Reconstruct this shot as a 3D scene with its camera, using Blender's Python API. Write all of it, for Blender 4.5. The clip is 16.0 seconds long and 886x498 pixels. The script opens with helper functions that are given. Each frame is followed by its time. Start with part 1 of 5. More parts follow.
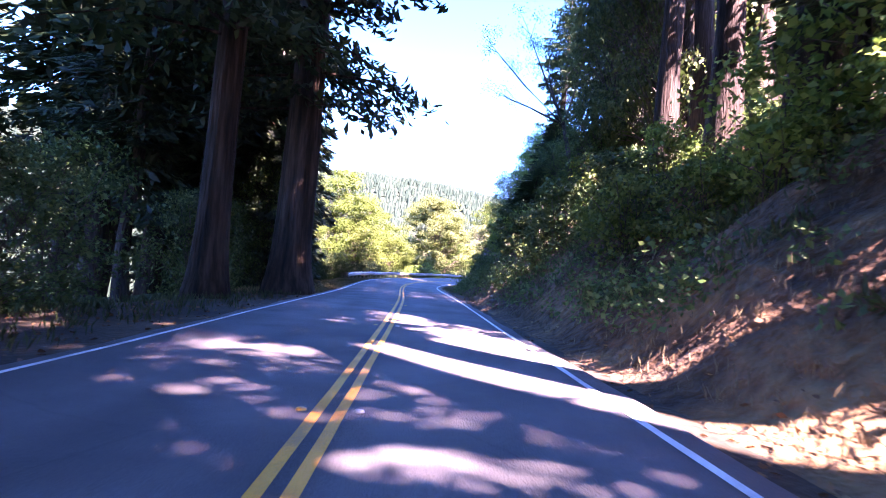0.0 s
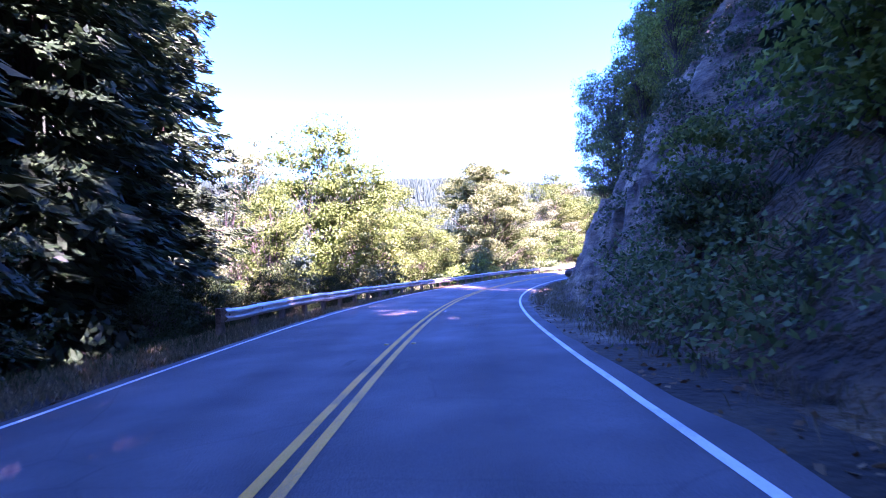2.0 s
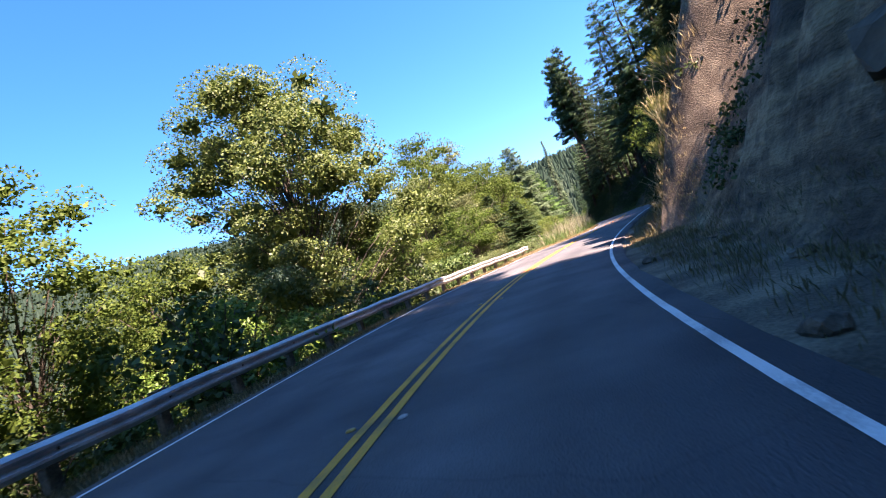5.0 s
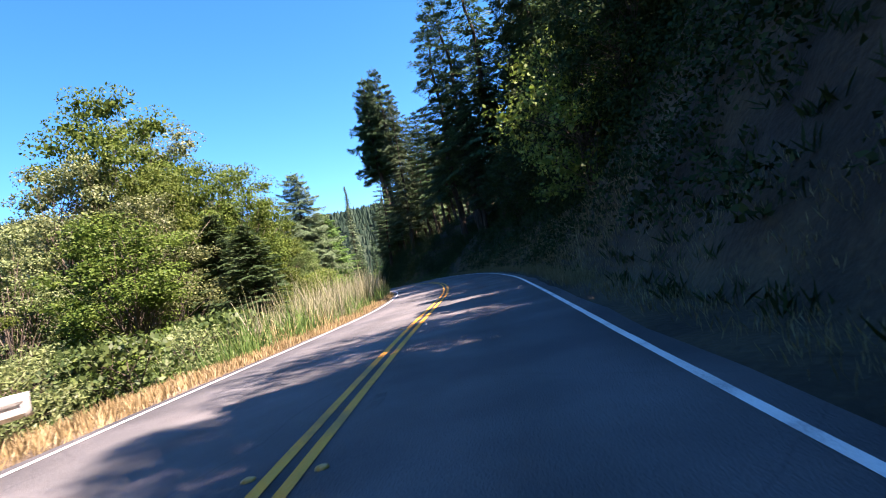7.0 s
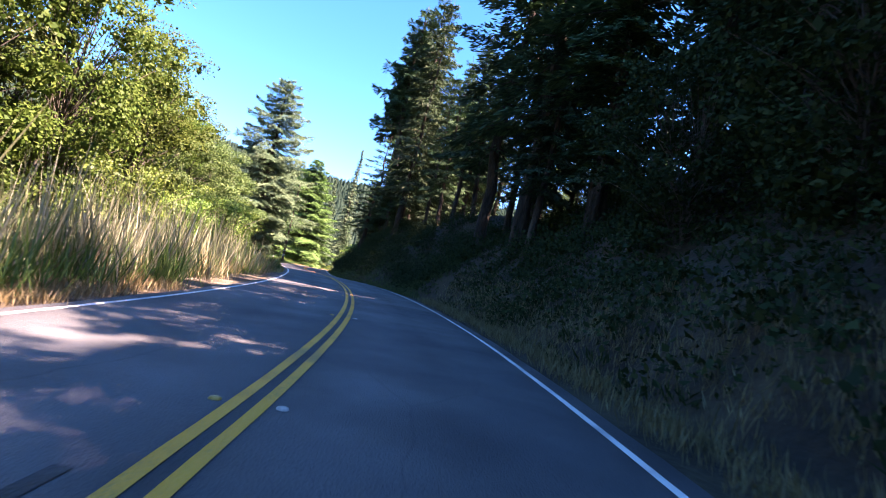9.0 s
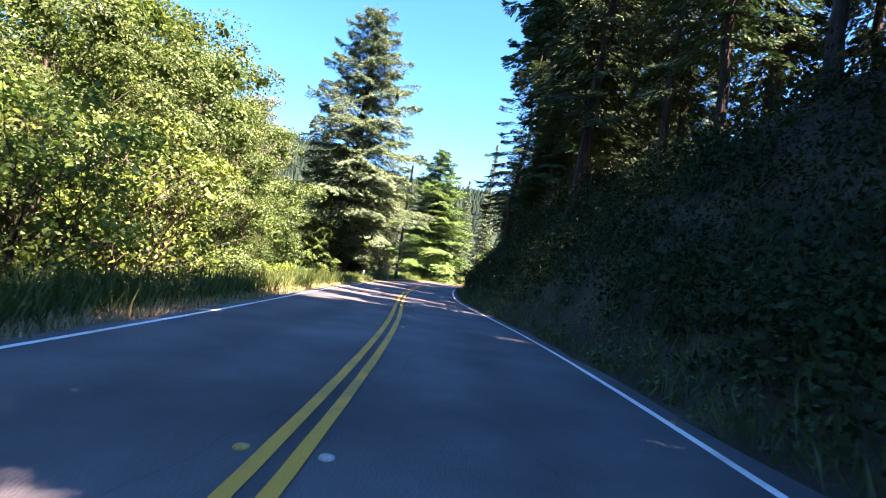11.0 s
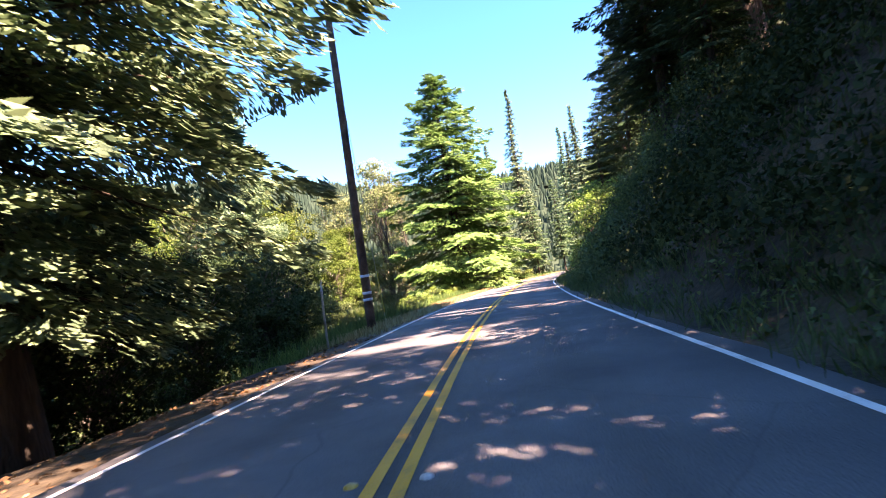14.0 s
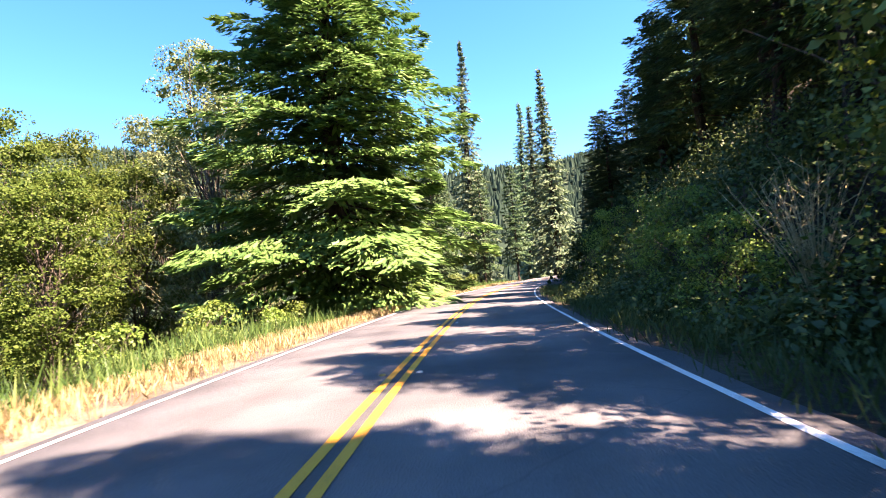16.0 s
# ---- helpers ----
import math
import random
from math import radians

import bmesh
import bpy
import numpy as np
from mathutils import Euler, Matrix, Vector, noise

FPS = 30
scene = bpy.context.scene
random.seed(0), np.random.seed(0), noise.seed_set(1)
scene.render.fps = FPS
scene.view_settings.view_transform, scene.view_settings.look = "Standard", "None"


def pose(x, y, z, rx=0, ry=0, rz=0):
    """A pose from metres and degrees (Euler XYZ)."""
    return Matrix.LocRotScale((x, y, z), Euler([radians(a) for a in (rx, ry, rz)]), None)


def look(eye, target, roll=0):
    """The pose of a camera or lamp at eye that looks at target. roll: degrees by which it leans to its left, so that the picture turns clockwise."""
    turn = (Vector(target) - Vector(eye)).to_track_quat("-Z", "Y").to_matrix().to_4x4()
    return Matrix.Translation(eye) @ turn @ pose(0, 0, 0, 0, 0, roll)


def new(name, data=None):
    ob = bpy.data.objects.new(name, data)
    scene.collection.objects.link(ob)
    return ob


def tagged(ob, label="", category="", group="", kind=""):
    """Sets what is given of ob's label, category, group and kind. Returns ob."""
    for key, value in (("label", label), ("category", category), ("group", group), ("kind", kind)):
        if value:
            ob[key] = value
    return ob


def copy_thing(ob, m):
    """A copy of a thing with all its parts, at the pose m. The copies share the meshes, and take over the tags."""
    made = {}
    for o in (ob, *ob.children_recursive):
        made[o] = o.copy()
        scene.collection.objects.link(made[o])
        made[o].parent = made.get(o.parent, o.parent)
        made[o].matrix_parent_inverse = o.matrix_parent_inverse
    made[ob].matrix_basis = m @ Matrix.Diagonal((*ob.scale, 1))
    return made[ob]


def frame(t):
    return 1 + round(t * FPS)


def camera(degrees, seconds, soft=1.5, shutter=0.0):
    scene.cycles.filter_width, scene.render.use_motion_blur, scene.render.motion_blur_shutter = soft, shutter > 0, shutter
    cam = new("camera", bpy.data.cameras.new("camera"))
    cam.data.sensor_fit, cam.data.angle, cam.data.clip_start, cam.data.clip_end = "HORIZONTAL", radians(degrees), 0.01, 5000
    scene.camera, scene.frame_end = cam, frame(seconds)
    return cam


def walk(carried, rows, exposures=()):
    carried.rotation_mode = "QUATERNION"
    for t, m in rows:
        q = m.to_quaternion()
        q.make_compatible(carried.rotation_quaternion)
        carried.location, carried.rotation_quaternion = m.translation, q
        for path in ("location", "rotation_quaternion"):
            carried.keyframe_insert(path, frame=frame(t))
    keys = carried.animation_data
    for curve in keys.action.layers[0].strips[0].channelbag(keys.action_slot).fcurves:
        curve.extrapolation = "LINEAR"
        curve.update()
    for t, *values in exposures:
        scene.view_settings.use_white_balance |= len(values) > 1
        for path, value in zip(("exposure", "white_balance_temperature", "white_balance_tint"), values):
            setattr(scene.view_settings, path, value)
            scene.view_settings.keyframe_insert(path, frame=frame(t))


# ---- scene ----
cam = camera(79.69, 16.0, soft=1.0, shutter=0.07)
PATH = [
    (0.0, -2.469, -16.148, 1.179, -13.19, 2.98, 4.78),
    (0.5, -0.741, -8.223, 1.216, -11.58, 2.96, 4.21),
    (1.0, 0.908, -0.371, 1.191, -9.84, 3.09, 3.02),
    (1.5, 2.364, 7.099, 1.253, -8.50, 3.07, 0.46),
    (2.0, 3.722, 14.901, 1.293, -7.89, 3.09, -3.64),
    (2.5, 5.173, 22.227, 1.301, -8.23, 3.22, -8.12),
    (3.0, 6.820, 29.213, 1.290, -9.99, 3.26, -11.75),
    (3.2, 7.512, 31.812, 1.313, -11.03, 3.07, -12.43),
    (3.5, 8.632, 35.734, 1.316, -12.39, 3.05, -14.13),
    (4.0, 10.595, 41.837, 1.341, -14.14, 3.14, -16.46),
    (4.5, 12.874, 47.766, 1.422, -16.85, 3.24, -18.38),
    (5.0, 15.816, 53.930, 1.556, -20.75, 3.18, -20.18),
    (5.3, 18.042, 57.893, 1.652, -23.97, 3.00, -21.31),
    (5.5, 19.710, 60.662, 1.727, -26.19, 2.86, -22.44),
    (6.0, 24.257, 67.120, 1.863, -32.07, 2.42, -24.06),
    (6.5, 29.031, 72.842, 1.961, -37.93, 2.46, -20.05),
    (7.0, 33.497, 77.669, 2.147, -43.31, 2.58, -12.17),
    (7.5, 37.963, 82.228, 2.259, -47.16, 3.48, -4.40),
    (8.0, 42.923, 87.133, 2.387, -48.03, 4.42, 1.47),
    (8.5, 48.298, 92.401, 2.464, -46.71, 4.64, 6.54),
    (9.0, 53.675, 98.083, 2.545, -43.55, 4.19, 11.98),
    (9.5, 58.941, 104.488, 2.617, -39.14, 3.52, 16.39),
    (9.7, 60.918, 107.084, 2.650, -37.45, 3.27, 16.08),
    (10.0, 63.632, 110.981, 2.688, -35.10, 2.95, 16.69),
    (10.5, 67.568, 117.041, 2.744, -31.51, 2.68, 13.79),
    (11.0, 71.055, 122.832, 2.787, -28.26, 2.68, 8.32),
    (11.5, 74.363, 128.718, 2.798, -24.86, 2.86, 3.02),
    (11.8, 76.323, 132.472, 2.788, -22.73, 3.02, 1.04),
    (12.0, 77.588, 135.066, 2.779, -22.15, 3.20, -0.07),
    (12.5, 80.740, 141.546, 2.707, -20.96, 3.42, -1.91),
    (13.0, 83.907, 148.058, 2.625, -21.26, 3.57, -3.97),
    (13.5, 87.259, 154.739, 2.588, -22.77, 3.48, -6.71),
    (14.0, 90.993, 161.497, 2.580, -24.71, 3.49, -9.25),
    (14.5, 95.052, 168.342, 2.565, -26.47, 3.21, -9.38),
    (15.0, 99.409, 175.270, 2.466, -27.97, 3.12, -8.18),
    (15.5, 104.061, 182.298, 2.405, -29.34, 3.13, -6.66),
    (16.0, 108.735, 189.230, 2.365, -30.90, 2.98, -4.99),
]
ROAD_START, ROAD_STEP = -51.0, 6.0
HEADING = [-14.32, -13.84, -13.36, -12.87, -12.39, -11.91, -11.42, -11.01, -10.92, -10.30, -9.15, -8.83,
    -10.08, -12.08, -14.04, -16.80, -20.26, -24.82, -28.95, -32.70, -35.91, -39.27, -42.89, -45.37, -46.17,
    -46.64, -46.64, -43.46, -41.74, -38.66, -35.46, -33.23, -30.99, -29.30, -27.26, -25.07, -25.09, -25.96,
    -27.32, -28.92, -30.18, -30.54, -31.79, -32.53, -33.34, -33.96, -34.40, -35.63, -36.41, -37.34, -38.84,
    -40.39, -41.97, -43.56, -45.18, -46.80, -48.44, -50.09, -51.74, -53.40, -55.06, -56.72, -58.39, -60.05,
    -61.71]
GRADE = [-0.37, -0.39, -0.42, -0.43, -0.40, -0.32, -0.15, 0.12, 0.46, 0.57, 0.40, 0.61, 0.95, 1.03, 0.63,
    0.65, 1.20, 1.69, 2.00, 2.04, 1.74, 1.51, 1.58, 1.73, 1.50, 0.79, 0.84, 1.30, 1.39, 1.16, 0.99, 0.72, 0.51,
    0.13, -0.36, -0.85, -1.30, -1.29, -0.53, 0.13, 0.02, -0.47, -0.73, -0.68, -0.63, -0.70, -0.81, -0.83, -0.88,
    -0.88, -0.83, -0.71, -0.58, -0.44, -0.32, -0.21, -0.13, -0.06, -0.02, 0.01, 0.03, 0.04, 0.05, 0.05, 0.06]
BANK = [0.54, -0.00, -0.60, -1.32, -2.15, -2.94, -3.29, -2.51, -0.75, -0.54, -1.43, -1.97, -1.04, 1.49, 3.60,
    4.55, 4.93, 4.73, 4.49, 4.77, 5.51, 5.98, 4.99, 3.53, 1.38, -1.25, -2.60, -3.21, -3.45, -2.94, -2.78, -2.89,
    -2.80, -2.36, -1.44, -0.46, 0.46, 1.24, 1.94, 1.64, 0.39, -1.08, -1.36, -0.82, -0.91, -1.29, -1.07, -0.68,
    -0.51, -0.39, -0.30, -0.19, -0.10, -0.04, -0.00, 0.01, 0.02, 0.02, 0.01, 0.01, 0.00, 0.00, -0.00, -0.00,
    -0.00]
HALF_LEFT = [3.44, 3.39, 3.48, 3.38, 3.04, 2.95, 2.93, 2.93, 2.95, 2.96, 2.97, 2.97]
HALF_RIGHT = [2.82, 2.70, 2.66, 2.74, 2.98, 3.01, 2.94, 3.06, 3.05, 3.04, 3.03, 3.03]
SKY_STRENGTH = 0.057
SUN_STRENGTH = 5.0
# seconds, stops, kelvin, tint: the camera's own adjustment along the ride
EXPOSURES = [(0.0, 4.68, 6300, 72), (1.0, 4.98, 5900, 86), (1.6, 4.73, 5600, 96), (2.0, 4.43, 5600, 94), (2.5, 3.9, 5850, 82), (3.2, 3.33, 6350, 68),
             (5.3, 2.58, 6900, 36), (6.2, 2.5, 6900, 36), (7.0, 2.43, 6700, 32), (8.0, 2.63, 6900, 36), (8.5, 2.68, 6900, 36), (9.2, 3.18, 7000, 46), (9.7, 3.28, 6900, 50), (11.8, 3.03, 7300, 36), (13.0, 3.08, 7800, 36),
             (13.7, 3.13, 7800, 38), (14.0, 3.43, 7800, 42), (14.5, 3.4, 7800, 36), (15.0, 3.08, 7800, 38), (16.0, 2.93, 7400, 36)]


walk(cam, [(t, look((x, y, z), Vector((x, y, z)) + Vector((-math.sin(radians(w)) * math.cos(radians(p)),
                                                          math.cos(radians(w)) * math.cos(radians(p)),
                                                          math.sin(radians(p)))), r)) for t, x, y, z, w, p, r in PATH],
     exposures=EXPOSURES)

# ---- world and sun ----
SUN_YAW, SUN_UP = -152.0, 54.0
sun_dir = Vector((-math.sin(radians(SUN_YAW)) * math.cos(radians(SUN_UP)), math.cos(radians(SUN_YAW)) * math.cos(radians(SUN_UP)),
                  math.sin(radians(SUN_UP))))
world = bpy.data.worlds.new("world")
scene.world = world
world.use_nodes = True
wt = world.node_tree
sky = wt.nodes.new("ShaderNodeTexSky")
sky.sky_type = "NISHITA"
sky.sun_disc = False
sky.sun_elevation = radians(SUN_UP)
sky.sun_rotation = math.atan2(sun_dir.x, sun_dir.y)
sky.altitude = 200
sky.air_density = 0.7
sky.dust_density = 0.15
sky.ozone_density = 4.0
tone = wt.nodes.new("ShaderNodeHueSaturation")
tone.inputs["Hue"].default_value, tone.inputs["Saturation"].default_value, tone.inputs["Value"].default_value = 0.491, 1.27, 1.55
wt.links.new(sky.outputs[0], tone.inputs["Color"])
wt.links.new(tone.outputs[0], wt.nodes["Background"].inputs[0])
wt.nodes["Background"].inputs[1].default_value = SKY_STRENGTH
lamp = bpy.data.lights.new("sun", "SUN")
lamp.energy, lamp.angle, lamp.color = SUN_STRENGTH, radians(0.53), (1.0, 0.89, 0.72)
sun = new("sun", lamp)
sun.matrix_world = Matrix.Translation((0, 0, 80)) @ sun_dir.to_track_quat("Z", "Y").to_matrix().to_4x4()


# ---- materials ----
def material(name, dark, light, rough=0.8, scale=4.0, bump=0.3, fine=40.0, metal=0.0, mid=None, spec=0.3, grain=None, deep=0.05):
    """Two-scale mottled colour with relief, in metres of object space."""
    m = bpy.data.materials.new(name)
    m.use_nodes = True
    nt = m.node_tree
    b = nt.nodes["Principled BSDF"]
    tc = nt.nodes.new("ShaderNodeTexCoord")
    n1 = nt.nodes.new("ShaderNodeTexNoise")
    n1.inputs["Scale"].default_value, n1.inputs["Detail"].default_value = scale, 4
    n2 = nt.nodes.new("ShaderNodeTexNoise")
    n2.inputs["Scale"].default_value, n2.inputs["Detail"].default_value = fine, 3
    mix = nt.nodes.new("ShaderNodeMath")
    mix.operation = "MULTIPLY_ADD"
    mix.inputs[1].default_value = 0.45
    ramp = nt.nodes.new("ShaderNodeValToRGB")
    ramp.color_ramp.elements[0].position, ramp.color_ramp.elements[1].position = 0.52, 0.95
    ramp.color_ramp.elements[0].color, ramp.color_ramp.elements[1].color = (*dark, 1), (*light, 1)
    if mid:
        ramp.color_ramp.elements.new(0.72).color = (*mid, 1)
    src = tc.outputs["Object"]
    if grain:
        mp = nt.nodes.new("ShaderNodeMapping")
        mp.inputs["Scale"].default_value = grain
        nt.links.new(src, mp.inputs[0])
        src = mp.outputs[0]
    for n in (n1, n2):
        nt.links.new(src, n.inputs["Vector"])
    nt.links.new(n2.outputs[0], mix.inputs[0])
    nt.links.new(n1.outputs[0], mix.inputs[2])
    nt.links.new(mix.outputs[0], ramp.inputs[0])
    nt.links.new(ramp.outputs[0], b.inputs["Base Color"])
    b.inputs["Roughness"].default_value, b.inputs["Metallic"].default_value = rough, metal
    b.inputs["Specular IOR Level"].default_value = spec
    if bump:
        bp = nt.nodes.new("ShaderNodeBump")
        bp.inputs["Strength"].default_value, bp.inputs["Distance"].default_value = bump, deep
        nt.links.new(n2.outputs[0], bp.inputs["Height"])
        nt.links.new(bp.outputs[0], b.inputs["Normal"])
    return m


def leaf_material(name, a, b, c, glow=0.35, gloss=0.03):
    """Leaves: each one its own tint between three colours, letting some light through."""
    m = bpy.data.materials.new(name)
    m.use_nodes = True
    nt = m.node_tree
    nt.nodes.remove(nt.nodes["Principled BSDF"])
    geo = nt.nodes.new("ShaderNodeNewGeometry")
    info = nt.nodes.new("ShaderNodeObjectInfo")
    ramp = nt.nodes.new("ShaderNodeValToRGB")
    e = ramp.color_ramp.elements
    e[0].color, e[1].color = (*a, 1), (*c, 1)
    e.new(0.55).color = (*b, 1)
    hue = nt.nodes.new("ShaderNodeHueSaturation")
    val = nt.nodes.new("ShaderNodeMapRange")
    val.inputs[3].default_value, val.inputs[4].default_value = 0.75, 1.25
    hm = nt.nodes.new("ShaderNodeMapRange")
    hm.inputs[3].default_value, hm.inputs[4].default_value = 0.485, 0.515
    dif = nt.nodes.new("ShaderNodeBsdfDiffuse")
    tra = nt.nodes.new("ShaderNodeBsdfTranslucent")
    glo = nt.nodes.new("ShaderNodeBsdfGlossy")
    glo.inputs["Roughness"].default_value = 0.55
    mx, mg = nt.nodes.new("ShaderNodeMixShader"), nt.nodes.new("ShaderNodeMixShader")
    mx.inputs[0].default_value, mg.inputs[0].default_value = glow * 0.75, gloss
    L = nt.links.new
    L(geo.outputs["Random Per Island"], ramp.inputs[0])
    L(info.outputs["Random"], val.inputs[0])
    L(info.outputs["Random"], hm.inputs[0])
    L(ramp.outputs[0], hue.inputs["Color"])
    L(val.outputs[0], hue.inputs["Value"])
    L(hm.outputs[0], hue.inputs["Hue"])
    L(hue.outputs[0], dif.inputs[0])
    L(hue.outputs[0], tra.inputs[0])
    L(dif.outputs[0], mx.inputs[1])
    L(tra.outputs[0], mx.inputs[2])
    L(mx.outputs[0], mg.inputs[1])
    L(glo.outputs[0], mg.inputs[2])
    L(mg.outputs[0], nt.nodes["Material Output"].inputs[0])
    return m


def asphalt_material():
    """Worn chip-seal: stone grain, long worn wheel tracks, faint stains."""
    m = material("asphalt", (0.07, 0.072, 0.078), (0.148, 0.144, 0.145), 0.82, 0.35, 0.55, 60.0, mid=(0.106, 0.105, 0.108), spec=0.35)
    nt = m.node_tree
    b = nt.nodes["Principled BSDF"]
    L = nt.links.new
    base = b.inputs["Base Color"].links[0].from_socket
    at = nt.nodes.new("ShaderNodeAttribute")
    at.attribute_name = "across"
    side = nt.nodes.new("ShaderNodeMath")
    side.operation = "ABSOLUTE"
    L(at.outputs["Fac"], side.inputs[0])
    track = nt.nodes.new("ShaderNodeValToRGB")
    e = track.color_ramp.elements
    e[0].position, e[0].color = 0.0, (0.62, 0.62, 0.62, 1)
    e[1].position, e[1].color = 1.0, (0.95, 0.95, 0.95, 1)
    for p, v in ((0.03, 0.72), (0.06, 0.95), (0.2, 1.12), (0.3, 1.05), (0.42, 0.86), (0.54, 1.05), (0.66, 1.12), (0.8, 0.98)):
        e.new(p).color = (v, v, v, 1)
    wide = nt.nodes.new("ShaderNodeMath")
    wide.operation = "DIVIDE"
    wide.inputs[1].default_value = 3.6
    L(side.outputs[0], wide.inputs[0])
    L(wide.outputs[0], track.inputs[0])
    tc = nt.nodes.new("ShaderNodeTexCoord")
    patch = nt.nodes.new("ShaderNodeTexNoise")
    patch.inputs["Scale"].default_value, patch.inputs["Detail"].default_value = 0.9, 6
    L(tc.outputs["Object"], patch.inputs["Vector"])
    pr = nt.nodes.new("ShaderNodeMapRange")
    pr.inputs[1].default_value, pr.inputs[2].default_value, pr.inputs[3].default_value, pr.inputs[4].default_value = 0.3, 0.7, 0.8, 1.2
    L(patch.outputs[0], pr.inputs[0])
    one, two = nt.nodes.new("ShaderNodeMix"), nt.nodes.new("ShaderNodeMix")
    for n in (one, two):
        n.data_type, n.blend_type = "RGBA", "MULTIPLY"
        n.inputs[0].default_value = 1.0
    L(base, one.inputs[6])
    L(track.outputs[0], one.inputs[7])
    L(one.outputs[2], two.inputs[6])
    L(pr.outputs[0], two.inputs[7])
    L(two.outputs[2], b.inputs["Base Color"])
    # cracks
    vor = nt.nodes.new("ShaderNodeTexVoronoi")
    vor.feature = "DISTANCE_TO_EDGE"
    vor.inputs["Scale"].default_value = 0.35
    warp = nt.nodes.new("ShaderNodeMix")
    warp.data_type = "RGBA"
    warp.inputs[0].default_value = 0.25
    L(tc.outputs["Object"], warp.inputs[6])
    L(patch.outputs["Color"], warp.inputs[7])
    L(warp.outputs[2], vor.inputs["Vector"])
    cr = nt.nodes.new("ShaderNodeMapRange")
    cr.inputs[1].default_value, cr.inputs[2].default_value, cr.inputs[3].default_value, cr.inputs[4].default_value = 0.0, 0.004, 0.8, 1.0
    L(vor.outputs[0], cr.inputs[0])
    three = nt.nodes.new("ShaderNodeMix")
    three.data_type, three.blend_type = "RGBA", "MULTIPLY"
    three.inputs[0].default_value = 1.0
    L(two.outputs[2], three.inputs[6])
    L(cr.outputs[0], three.inputs[7])
    L(three.outputs[2], b.inputs["Base Color"])
    return m


M_ASPHALT = asphalt_material()
M_YELLOW = material("yellow_paint", (0.48, 0.22, 0.05), (0.93, 0.38, 0.035), 0.65, 1.5, 0.3, 50.0, mid=(0.86, 0.335, 0.032))
M_SEAM = material("worn_seam", (0.11, 0.108, 0.108), (0.2, 0.195, 0.19), 0.85, 2.0, 0.3, 40.0, mid=(0.15, 0.147, 0.146))
M_TAR = material("tar", (0.02, 0.02, 0.022), (0.06, 0.06, 0.065), 0.6, 3.0, 0.3, 40.0, mid=(0.035, 0.035, 0.038))
M_WHITE = material("white_paint", (0.42, 0.42, 0.42), (0.82, 0.82, 0.8), 0.6, 1.5, 0.3, 50.0, mid=(0.72, 0.72, 0.7))
M_GROUND = material("forest_soil", (0.02, 0.015, 0.01), (0.08, 0.058, 0.032), 0.95, 0.5, 0.8, 9.0, mid=(0.038, 0.028, 0.017))
M_VALLEY = material("valley_scrub", (0.02, 0.035, 0.012), (0.085, 0.095, 0.035), 0.95, 0.12, 0.9, 1.6, mid=(0.042, 0.06, 0.02), spec=0.1, deep=0.3)
M_BANK = material("earth_bank", (0.03, 0.018, 0.01), (0.26, 0.15, 0.065), 0.95, 0.6, 1.0, 4.0, mid=(0.1, 0.058, 0.028), deep=0.3)

